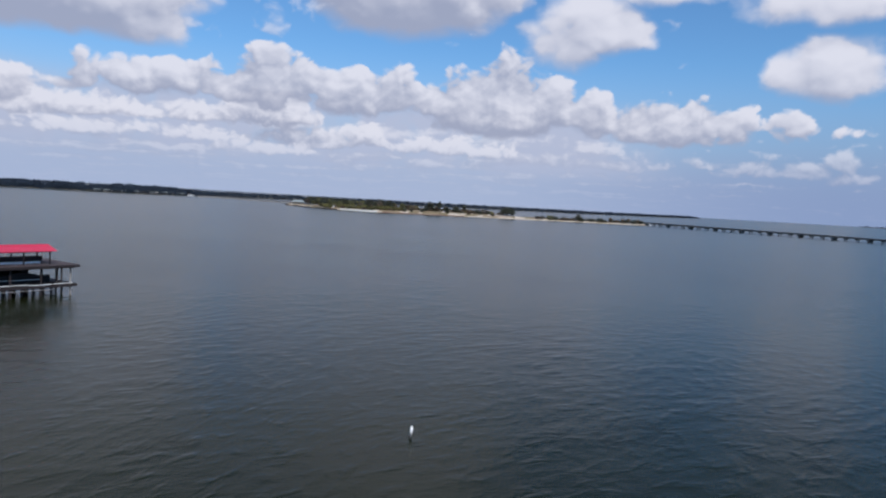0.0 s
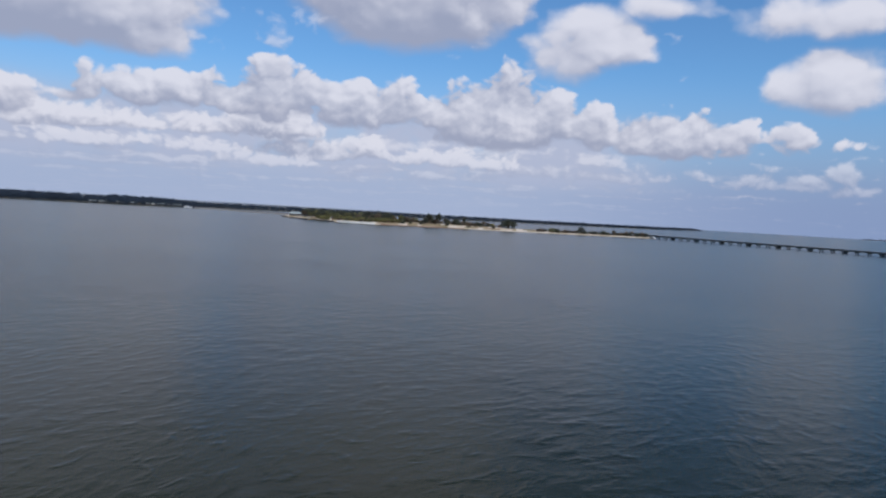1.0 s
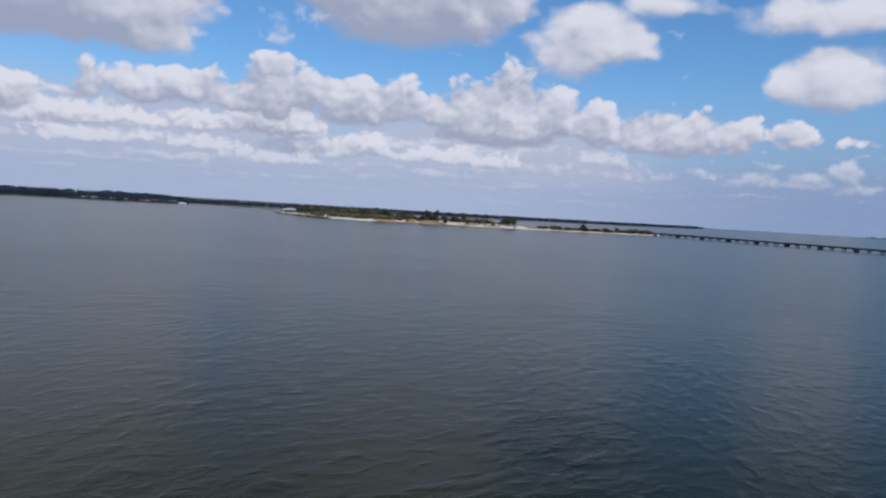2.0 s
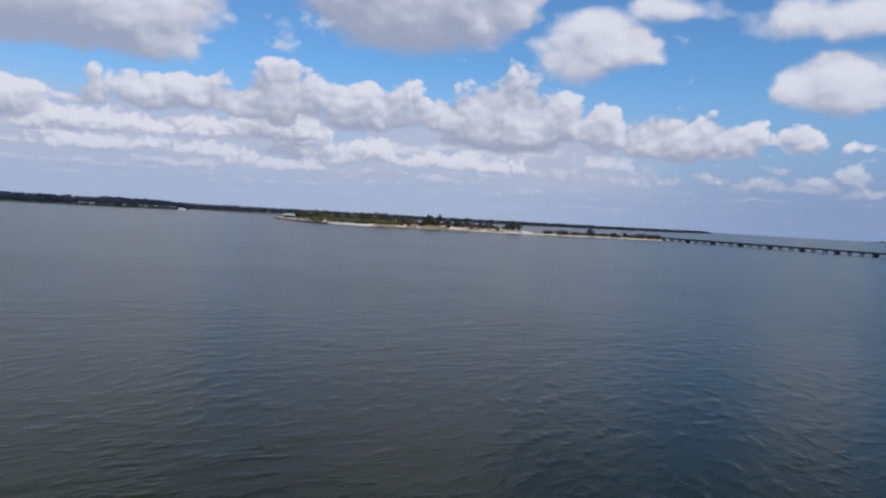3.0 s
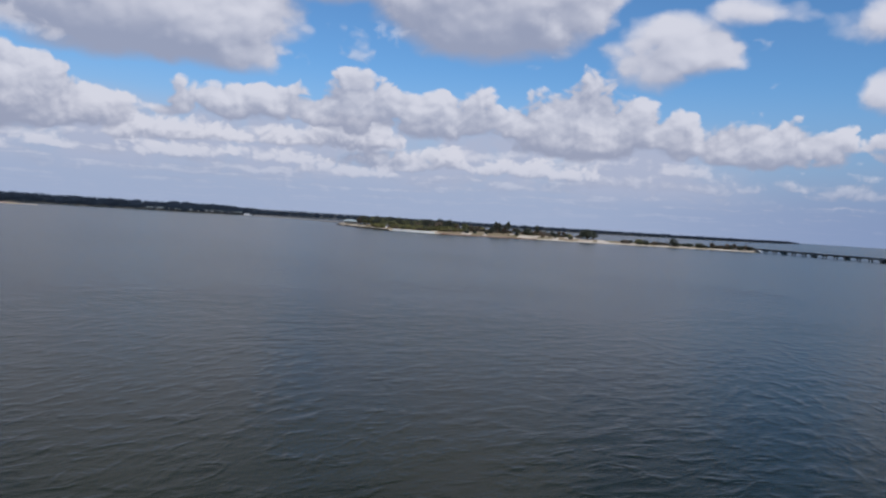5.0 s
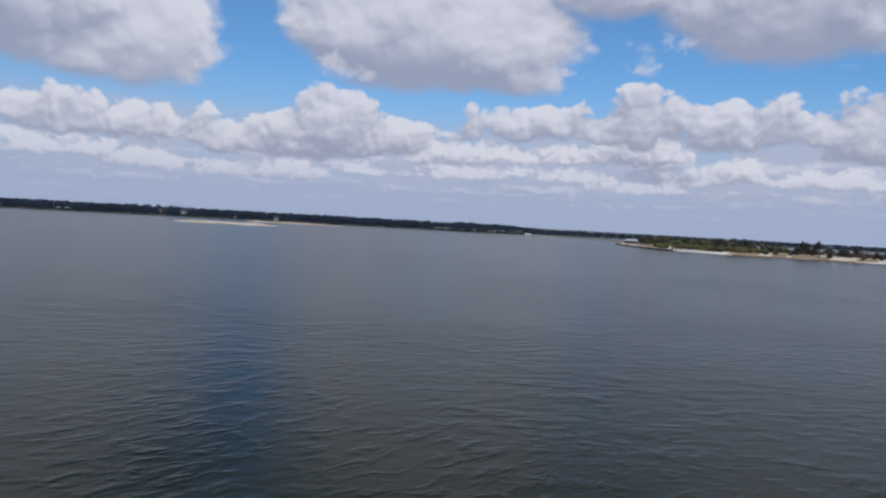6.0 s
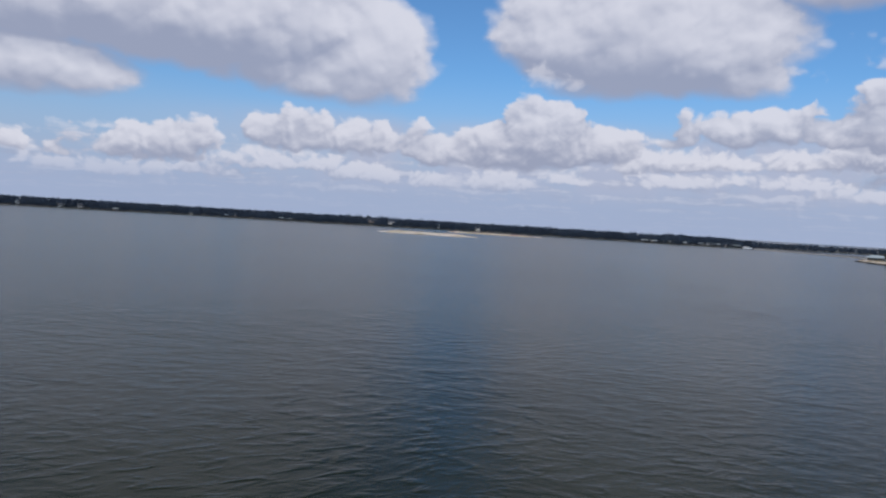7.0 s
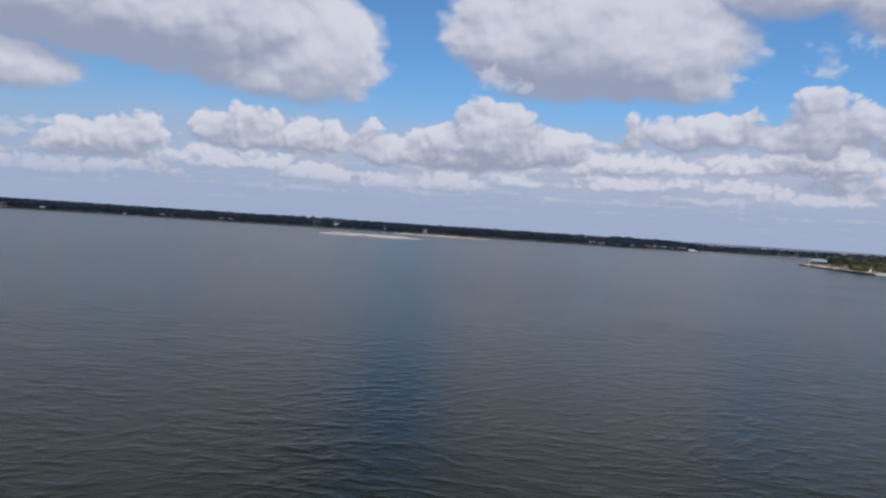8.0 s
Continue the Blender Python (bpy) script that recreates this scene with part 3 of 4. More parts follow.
def crown_places(rng, n, lobes):
    """Places near the outsides of overlapping lobes (x, y, z, rx, rz)."""
    vol = np.array([l[3] ** 2 * l[4] for l in lobes])
    pick = rng.choice(len(lobes), n, p=vol / vol.sum())
    d = rng.normal(size=(n, 3))
    d /= np.linalg.norm(d, axis=1)[:, None]
    r = rng.uniform(0.35, 1.0, n) ** 0.45 * rng.uniform(0.85, 1.1, n)
    l = np.array(lobes)[pick]
    return l[:, :3] + d * r[:, None] * np.stack([l[:, 3], l[:, 3], l[:, 4]], 1)


def tree(name, seed, height, width, leaf, label, lobes_n=7, base=0.22, leaves=900, size=0.55, pointed=False):
    rng = np.random.default_rng(seed)
    ob = thing(name, pose(0, 0, 0), label, "tree", "trees on the island")
    bm = bmesh.new()
    r = 0.028 * height
    lean = rng.uniform(-0.05, 0.05, 2) * height
    mid = (lean[0] * 0.5, lean[1] * 0.5, height * 0.45)
    rod(bm, (0, 0, -0.4), mid, r * 1.3, r * 0.85, 7)
    rod(bm, mid, (lean[0], lean[1], height * 0.85), r * 0.85, r * 0.2, 6)
    lobes = []
    for k in range(lobes_n):
        a = k * 2.4 + rng.uniform(-0.5, 0.5)
        f = (k + 0.5) / lobes_n
        z = height * (base + 0.12 + (0.80 - base - 0.12) * f)
        reach = width * 0.5 * ((1.05 - f) if pointed else (0.75 - 0.5 * abs(f - 0.4))) * rng.uniform(0.6, 1.0)
        c = (math.cos(a) * reach + lean[0] * f, math.sin(a) * reach + lean[1] * f, z)
        rx = width * (0.16 if pointed else 0.25) * rng.uniform(0.8, 1.2)
        lobes.append((*c, rx, height * 0.13 * rng.uniform(0.8, 1.2)))
        rod(bm, (lean[0] * f * 0.5, lean[1] * f * 0.5, max(height * 0.2, z - height * 0.22)), c, r * 0.45, r * 0.1, 5)
    lobes.append((lean[0], lean[1], height * 0.86, width * 0.17, height * 0.13))
    part("trunk", bm, BARK, ob)
    v, f = leaf_cards(crown_places(rng, leaves, lobes), rng.uniform(0.6, 1.3, leaves) * size, rng)
    crown = new("crown", poly_mesh("crown", v, f, leaf))
    crown.parent = ob
    return ob


def shrub(name, seed, height, width, leaf, label, leaves=450):
    rng = np.random.default_rng(seed)
    ob = thing(name, pose(0, 0, 0), label, "shrub", "shrubs on the island")
    bm = bmesh.new()
    lobes = []
    for k in range(6):
        a = k * 1.05 + rng.uniform(-0.3, 0.3)
        c = (math.cos(a) * width * 0.26, math.sin(a) * width * 0.26, height * rng.uniform(0.3, 0.62))
        lobes.append((*c, width * 0.24, height * 0.34))
        rod(bm, (math.cos(a) * 0.1, math.sin(a) * 0.1, -0.3), c, 0.07, 0.02, 5)
    part("stems", bm, BARK, ob)
    p = crown_places(rng, leaves, lobes)
    p[:, 2] = np.abs(p[:, 2])
    v, f = leaf_cards(p, rng.uniform(0.6, 1.3, leaves) * 0.5, rng)
    crown = new("foliage", poly_mesh("foliage", v, f, leaf))
    crown.parent = ob
    return ob


def woods(name, line, rows, gap, tall, label, seed, clumps=76, first=3.0, thin=0.0, size=1.5):
    """Far woodland along a shore: countless trees, each a trunk and ragged clumps of leaves."""
    rng = np.random.default_rng(seed)
    allv, allf, trunks = [], [], []
    count = 0
    dist = 0.0
    for i in range(len(line) - 1):
        a, b = line[i], line[i + 1]
        t = (b - a).normalized()
        side = Vector((-t.y, t.x))
        dist += (b - a).length
        while dist > gap:
            dist -= gap
            for row in range(rows):
                low = noise.noise(Vector((b.x * 0.012, b.y * 0.012, row * 2.0)))
                if rng.random() < thin + 0.25 * (low < -0.25):
                    continue
                off = first + row * gap * 1.4 + rng.uniform(-0.9, 0.9) * gap
                q = b + side * off + t * rng.uniform(-1.5, 1.5) * gap
                h = tall * rng.uniform(0.97, 1.03) * (1.0 + 0.22 * low) * (0.72 if row == 0 else 0.92 if row == 1 else 1.0)
                g = min(4.5, 0.6 + off * 0.05)
                w = h * rng.uniform(1.2, 1.7)
                lob = [(rng.uniform(-.3, .3) * w, rng.uniform(-.3, .3) * w, h * z, w * 0.36, h * 0.2) for z in (0.16, 0.36, 0.56, 0.78)]
                p = crown_places(rng, clumps, lob) + np.array([q.x, q.y, g])
                allv.append(leaf_cards(p, rng.uniform(0.6, 1.3, clumps) * size * h / 11, rng)[0])
                trunks.append((q.x, q.y, g, h))
    v = np.concatenate(allv)
    f = np.arange(len(v)).reshape(-1, 4)
    tv, tf = [], []
    for x, y, g, h in trunks:
        s, k = 0.02 * h, len(v) + len(tv)
        tv += [(x - s, y - s, g - 1.5), (x + s, y - s, g - 1.5), (x + s, y + s, g - 1.5), (x - s, y + s, g - 1.5), (x, y, g + h * 0.8)]
        tf += [(k, k + 1, k + 4), (k + 1, k + 2, k + 4), (k + 2, k + 3, k + 4), (k + 3, k, k + 4)]
    me = bpy.data.meshes.new(name)
    me.from_pydata(np.concatenate([v, np.array(tv)]).tolist(), [], f.tolist() + tf)
    # leaves and trunks both take the haze-blue colour
    me.materials.append(HAZE_BLUE_LEAF)
    ob = new(name, me)
    return tagged(ob, label, "woodland", kind="stuff")


near_shore = [p for p in SHORE_LINE if p.y < 1060]
far_shore = [p for p in SHORE_LINE if p.y >= 1000]
woods("shore_woodland", near_shore, 10, 5.0, 8.0, "continuous dark woodland along the far shore, haze blue in its colour", 5)
woods("distant_woodland", far_shore, 5, 8.0, 6.3, "dark woodland on the distant shore, haze blue in its colour", 6, 50, size=2.1)
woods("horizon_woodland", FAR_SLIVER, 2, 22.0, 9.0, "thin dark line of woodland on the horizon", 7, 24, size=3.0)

# ---------------------------------------------------------------- trees of the island
PROTOS = {
    "oak": tree("oak_tree", 11, 8.0, 8.5, LEAF_DARK, "dark green spreading oak on the sandy island", 9, 0.12, 1100),
    "elm": tree("elm_tree", 12, 7.2, 6.5, LEAF, "green leafy tree on the sandy island", 8, 0.2, 900),
    "brown": tree("browning_tree", 13, 6.4, 6.0, LEAF_DRY, "tree with thinning brown-green leaves on the island", 7, 0.2, 700),
    "tall": tree("tall_tree", 14, 10.5, 4.2, LEAF_DARK, "tall narrow dark tree standing above the others", 8, 0.28, 800, 0.5),
    "bush": shrub("leafy_shrub", 15, 2.6, 4.2, LEAF, "rounded green shrub at the beach edge"),
    "dry_bush": shrub("dry_shrub", 16, 2.0, 3.6, LEAF_DRY, "low brownish shrub at the beach edge"),
    "olive": shrub("olive_shrub", 18, 3.2, 4.6, LEAF_OLIVE, "broad olive-green scrub on the sand"),
    "dark_bush": shrub("dark_shrub", 17, 2.8, 3.8, LEAF_DARK, "dense dark shrub on the sand"),
}
USED = set()


def plant(kind, x, y, z, scale=1.0, turn=0.0):
    src = PROTOS[kind]
    m = pose(x, y, z, 0, 0, turn)
    if kind in USED:
        ob = copy_thing(src, m)
    else:
        USED.add(kind)
        src.matrix_basis = m
        ob = src
    ob.scale = (scale, scale, scale)


def inland(x, d):
    """A place d metres inland of the island's near edge, and its height."""
    i = min(range(len(ISLE_NEAR)), key=lambda k: abs(ISLE_NEAR[k].x - x))
    y = ISLE_NEAR[i].y + d
    hit = ISLE_TREE[0].ray_cast(Vector((x, y, 50)), Vector((0, 0, -1)))[0]
    return x, y, (hit.z if hit else 0.3)


rng = random.Random(4)


def scatter(kinds, n, x0, x1, d0, d1, s0, s1):
    for _ in range(n):
        plant(rng.choice(kinds), *inland(rng.uniform(x0, x1), rng.uniform(d0, d1)), rng.uniform(s0, s1), rng.uniform(0, 360))


# wooded left half: trees behind, olive scrub in front
scatter(["elm", "oak", "elm", "brown"], 46, -150, -66, 22, 75, 0.8, 1.15)
scatter(["oak", "elm"], 12, -152, -112, 14, 34, 0.75, 1.0)
scatter(["olive", "bush", "olive", "dry_bush"], 40, -128, -52, 8, 20, 0.8, 1.4)
scatter(["oak"], 5, -86, -60, 30, 50, 1.05, 1.25)
scatter(["elm", "olive", "brown"], 12, -70, -40, 22, 50, 0.7, 0.95)
scatter(["elm", "oak", "brown"], 26, -150, -40, 60, 100, 0.75, 1.0)
scatter(["dry_bush", "olive", "dark_bush"], 30, -100, 40, 35, 80, 1.0, 1.6)
scatter(["olive", "bush"], 8, -98, -82, 10, 26, 1.0, 1.4)
scatter(["olive", "dark_bush", "bush"], 8, -58, -44, 12, 30, 1.0, 1.4)
# open middle: dark clumps on pale sand, brown scrub behind
for x in (-46, -40, -31, -7, 35):
    plant("dark_bush", *inland(x, 10), rng.uniform(0.75, 1.05), rng.uniform(0, 360))
scatter(["oak", "brown", "brown"], 26, -36, 34, 17, 40, 0.5, 0.78)
scatter(["dry_bush", "dark_bush", "dry_bush"], 38, -44, 46, 18, 55, 0.9, 1.5)
scatter(["dark_bush", "dry_bush"], 10, -40, 40, 9, 13, 0.4, 0.7)
for x, d, k in ((-25, 22, 0.95), (-22, 25, 0.88), (-15, 24, 1.0), (-17, 27, 0.85), (8, 20, 0.85)):
    plant("tall", *inland(x, d), k, x * 37)
for x, d, k in ((49, 14, 1.15), (45.5, 16, 0.95), (53.5, 17, 0.98), (49.5, 18, 1.05)):
    plant("oak", *inland(x, d), k, x * 53)
# scattered along the spit
for x, kind, k in ((79, "dry_bush", 1.1), (82, "dry_bush", 0.9), (92, "bush", 1.2), (97, "dark_bush", 1.1), (106, "dry_bush", 1.1), (114, "dry_bush", 1.0),
                   (121, "oak", 0.62), (125, "dark_bush", 1.0), (136, "dark_bush", 1.0), (144, "dark_bush", 1.2), (147, "dark_bush", 0.9), (156, "brown", 0.6),
                   (163, "dry_bush", 1.2), (169, "brown", 0.55), (172, "dark_bush", 1.1), (176, "brown", 0.6), (181, "dark_bush", 1.2), (186, "brown", 0.55), (190, "dark_bush", 1.1)):
    plant(kind, *inland(x, 6), k * 1.45, x * 29)
scatter(["dry_bush", "dark_bush", "dark_bush"], 30, 70, 192, 4, 12, 0.6, 1.2)


# ---------------------------------------------------------------- the long low bridge
def bridge():
    a, b = Vector((196, 742, 0)), Vector((306, 562, 0))
    t = (b - a).normalized()
    ob = thing("bridge", Matrix.Translation(a) @ Matrix.Rotation(math.atan2(t.y, t.x), 4, "Z"),
               "long low concrete road bridge on many bents over the lake", "bridge", kind="structure")
    length = 640.0
    step = 9.4
    top, under = 2.9, 2.0
    part("road_deck", box(box(bmesh.new(), -14, length, -3.4, 3.4, under + 0.5, top), -14, length, -2.6, 2.6, under, under + 0.52), BRIDGE_CONCRETE, ob)
    part("parapet", boxed(-14, length, -3.5, -3.25, top - 0.2, top + 0.45), BRIDGE_CONCRETE, ob)
    part("parapet", boxed(-14, length, 3.25, 3.5, top - 0.2, top + 0.45), BRIDGE_CONCRETE, ob)
    bm = bmesh.new()
    prism(bm, [(-26, -0.5), (-26, 1.7), (-2, 2.0), (3, -0.5)], -5, 5)
    part("abutment", bm, CONCRETE, ob, "pale sloped concrete abutment")
    bent = boxed(-0.5, 0.5, -2.9, 2.9, under - 0.6, under + 0.02)
    for y in (-1.6, 1.6):
        rod(bent, (0, y, -1), (0, y, under - 0.3), 0.42, sides=8)
    bent_me = part("bent", bent, BRIDGE_CONCRETE, ob)
    thick = boxed(-1.3, 1.3, -3.0, 3.0, under - 0.7, under + 0.02)
    box(thick, -1.0, 1.0, -2.2, 2.2, -1, under - 0.4, 0.1)
    thick_ob = part("pier", thick, BRIDGE_CONCRETE, ob, "broad solid concrete pier")
    n = int(length / step)
    first = {}
    for k in range(1, n):
        src = thick_ob if k % 3 == 0 else bent_me
        if src not in first:
            first[src] = True
            use = src
        else:
            use = new(src.name.split(".")[0], src.data)
            use.parent = ob
        use.location = (k * step, 0, 0)


bridge()


# ---------------------------------------------------------------- sandbar
def sandbar(name, cx, cy, half, deep, turn, high, label, mats):
    verts, faces = [], []
    nx, ny = 70, 24
    for i in range(nx + 1):
        for j in range(ny + 1):
            u, v = -1 + 2 * i / nx, -1 + 2 * j / ny
            x, y = u * half, v * deep
            w = noise.noise(Vector((x * 0.06, y * 0.10, half)))
            h = (1 - u * u - v * v + 0.5 * w) * high
            verts.append((x, y, max(min(h, high * 0.7) + 0.2 * w * (h > 0.2), -0.6)))
    for i in range(nx):
        for j in range(ny):
            k = i * (ny + 1) + j
            faces.append((k, k + ny + 1, k + ny + 2, k + 1))
    me = poly_mesh(name, verts, faces, mats[0], True)
    me.materials.append(mats[1])
    for f in me.polygons:
        if f.center.z > 0.45 and noise.noise(Vector((f.center.x * 0.05, f.center.y * 0.12, 4.0))) > 0.05:
            f.material_index = 1
    ob = new(name, me)
    ob.matrix_world = pose(cx, cy, -0.05, 0, 0, turn)
    return tagged(ob, label, "sandbar", kind="structure")


sandbar("sandbar_near", -446, 545, 43, 24, 34, 2.3, "bare pale sandbar with yellowed grass just above the lake", (SAND, YELLOW_GRASS))
sandbar("sandbar_far", -528, 721, 54, 17, 38, 1.9, "thin bar of brown earth farther off across the lake", (YELLOW_GRASS, RED_EARTH))

for dx, dy, k in ((-14, 4, 0.5), (-4, 2, 0.6), (6, 5, 0.45), (10, -2, 0.5), (17, 3, 0.4), (-22, 0, 0.4)):
    plant("dry_bush", -446 + dx * 0.83 - dy * 0.56, 545 + dx * 0.56 + dy * 0.83, 1.3, k, dx * 31)

# ---------------------------------------------------------------- island walls and buildings
def shore_wall(name, x0, x1, low, high, thick, mat, label):
    """An upright wall that follows the island's near edge."""
    pts = [p for p in ISLE_NEAR if x0 <= p.x <= x1]
    verts, faces = [], []
    for p in pts:
        for d, z in ((-0.6, low), (-0.6, high), (-0.6 + thick, high), (-0.6 + thick, low)):
            verts.append((p.x + 0.1 * d, p.y + d, z))
    for i in range(len(pts) - 1):
        for j in range(4):
            k = i * 4
            faces.append((k + j, k + 4 + j, k + 4 + (j + 1) % 4, k + (j + 1) % 4))
    faces += [(3, 2, 1, 0), tuple(len(verts) - 4 + j for j in range(4))]
    ob = new(name, poly_mesh(name, verts, faces, mat))
    bm = bmesh.new()
    bm.from_mesh(ob.data)
    bmesh.ops.recalc_face_normals(bm, faces=bm.faces)
    bm.to_mesh(ob.data)
    bm.free()
    return tagged(ob, label, "sea wall", kind="structure")


shore_wall("wall_tip", -180, -104, -0.8, 0.85, 0.8, DARK_WOOD, "low dark timber bulkhead along the island tip")
shore_wall("wall_white", -106, -67, -0.8, 1.5, 0.9, CONCRETE, "bright pale concrete sea wall at the water's edge")
shore_wall("wall_dark", -68.5, 10, -0.8, 0.6, 0.7, RED_EARTH, "low reddish-brown bank wall along the beach")


def gable(bm, x0, x1, y0, y1, z0, z1, z2):
    """House walls with a gable at each end in x."""
    m = (y0 + y1) / 2
    a = [bm.verts.new((x0, y, z)) for y, z in ((y0, z0), (y1, z0), (y1, z1), (m, z2), (y0, z1))]
    b = [bm.verts.new((x1, y, z)) for y, z in ((y0, z0), (y1, z0), (y1, z1), (m, z2), (y0, z1))]
    bm.faces.new(a[::-1])
    bm.faces.new(b)
    for i in range(5):
        bm.faces.new((a[i], a[(i + 1) % 5], b[(i + 1) % 5], b[i]))
    bmesh.ops.recalc_face_normals(bm, faces=bm.faces)
    return bm


def roof_slabs(bm, x0, x1, y0, y1, z1, z2, thick=0.18, over=0.5):
    """Two sloping slabs that meet at a ridge along x."""
    m = (y0 + y1) / 2
    k = (z2 - z1) / (m - y0)
    for s in (-1, 1):
        ye = m + s * (m - y0 + over)
        ze = z1 - k * over
        o = [(ye, ze), (m, z2), (m, z2 + thick), (ye, ze + thick)]
        a = [bm.verts.new((x0 - over, y, z)) for y, z in o]
        b = [bm.verts.new((x1 + over, y, z)) for y, z in o]
        bm.faces.new(a)
        bm.faces.new(b[::-1])
        for i in range(4):
            bm.faces.new((a[i], b[i], b[(i + 1) % 4], a[(i + 1) % 4]))
    bmesh.ops.recalc_face_normals(bm, faces=bm.faces)
    return bm


def window(parent, x, y, z, w, h, trim):
    win = part("window", boxed(x - w / 2 - 0.08, x + w / 2 + 0.08, y - 0.06, y + 0.05, z - h / 2 - 0.08, z + h / 2 + 0.08), trim, parent)
    part("pane", boxed(x - w / 2, x + w / 2, y - 0.09, y - 0.055, z - h / 2, z + h / 2), GLASS, win, "dark glass pane")


def lake_house(m, w, d, h, wall, roof, label, storeys=1, group="houses on the far shore"):
    ob = thing("lake_house", m, label, "house", group)
    top = h * storeys
    part("wall", gable(bmesh.new(), -w / 2, w / 2, -d / 2, d / 2, -1.2, top, top + d * 0.28), wall, ob)
    part("roof", roof_slabs(bmesh.new(), -w / 2, w / 2, -d / 2, d / 2, top, top + d * 0.28), roof, ob)
    for s in range(storeys):
        n = max(2, int(w / 3))
        for k in range(n):
            x = -w / 2 + (k + 0.5) * w / n
            if s == 0 and k == n // 2:
                part("door", boxed(x - 0.5, x + 0.5, -d / 2 - 0.06, -d / 2 + 0.05, 0.0, 2.05), WHITE_PAINT, ob)
            else:
                window(ob, x, -d / 2, s * h + 1.5, 1.3, 1.2, WHITE_PAINT)
    return ob


def boat_dock(m, w, d, roof, label):
    """A roofed slip on piles at the water's edge."""
    ob = thing("boat_dock", m, label, "boat dock", "boat docks on the far shore")
    for x in (-w / 2, 0, w / 2):
        for y in (-d / 2, d / 2):
            part("pile", rod(bmesh.new(), (x, y, -1.0), (x, y, 3.0), 0.14), GREY_WOOD, ob)
    part("walkway", boxed(-w / 2 - 0.4, w / 2 + 0.4, d / 2 - 1.0, d / 2 + 4.0, 0.6, 0.8), GREY_WOOD, ob)
    part("roof", roof_slabs(bmesh.new(), -w / 2, w / 2, -d / 2, d / 2, 3.0, 3.0 + d * 0.18), roof, ob)
    return ob


def facing(x, y, z):
    """Stands at x, y with its front to the middle of the lake."""
    return pose(x, y, z, 0, 0, math.degrees(math.atan2(y - 90, x)) - 90)


# pavilion on the built tip of the island
def pavilion():
    ob = thing("pavilion", pose(-163, 746, 1.0, 0, 0, 12) @ Matrix.Scale(0.98, 4), "pale metal-roofed open pavilion on the island's tip", "pavilion")
    for x in (-6.2, -2.1, 2.1, 6.2):
        for y in (-3.6, 3.6):
            part("post", boxed(x - 0.12, x + 0.12, y - 0.12, y + 0.12, -1.0, 3.1), PALE_WALL, ob)
    bm = bmesh.new()
    e = [bm.verts.new(v) for v in ((-7.6, -4.6, 2.9), (7.6, -4.6, 2.9), (7.6, 4.6, 2.9), (-7.6, 4.6, 2.9))]
    t = [bm.verts.new(v) for v in ((-3.6, 0, 4.9), (3.6, 0, 4.9))]
    for f in ((e[0], e[1], t[1], t[0]), (e[1], e[2], t[1]), (e[2], e[3], t[0], t[1]), (e[3], e[0], t[0]), tuple(e[::-1])):
        bm.faces.new(f)
    part("roof", bm, PALE_ROOF, ob, "pale grey-green hipped metal roof")
    part("floor_slab", boxed(-7, 7, -4.3, 4.3, -0.9, 0.05), CONCRETE, ob)
    part("back_wall", boxed(-6.3, 6.3, 3.3, 3.5, 0.05, 2.9), PALE_WALL, ob)


pavilion()
lake_house(pose(-113, 664, 1.3, 0, 0, 4), 3.2, 2.8, 2.0, TAN_WALL, GREY_ROOF, "small tan hut above the island sea wall", 1, "huts on the island")

# white and pale houses, docks and boat shelters along the far shore
for x, y, z, kind, w in ((-956, 364, 2.2, 0, 9), (-938, 406, 1.8, 1, 11), (-910, 459, 0, 3, 8), (-866, 534, 1.2, 0, 8), (-840, 568, 0, 3, 9),
                         (-836, 576, 1.4, 2, 10), (-797, 621, 0, 3, 9), (-789, 628, 0, 3, 9), (-733, 714, 4.5, 2, 15), (-716, 733, 4.0, 1, 13),
                         (-676, 780, 3.0, 0, 8), (-462, 936, 1.2, 0, 11), (-441, 946, 1.0, 2, 12), (-425, 952, 0, 3, 10), (-414, 972, 1.2, 1, 12),
                         (-405, 987, 0, 3, 9), (-397, 1001, 1.1, 2, 12), (-640, 815, 2.4, 1, 9), (-980, 300, 2.0, 1, 10), (-930, 425, 2.5, 1, 9)):
    back = 1 + (9 if kind != 3 else 0) / math.hypot(x, y - 90)
    w, m = w * 0.42, facing(x * back, 90 + (y - 90) * back, z)
    if kind == 3:
        boat_dock(m, w * 1.4, 3.6, PALE_ROOF, "pale-roofed boat shelter on piles at the shore")
    elif kind == 2:
        lake_house(m, w * 1.5, 4.2, 2.2, TAN_WALL, GREY_ROOF, "tan brick lake house with a grey roof among trees")
    elif kind == 1:
        lake_house(m, w * 1.5, 4.2, 2.2, PALE_WALL, GREY_ROOF, "pale-sided lake house with a grey roof among trees")
    else:
        lake_house(m, w, 3.4, 2.1, WHITE_PAINT, PALE_ROOF, "white lake house with a pale roof at the water")


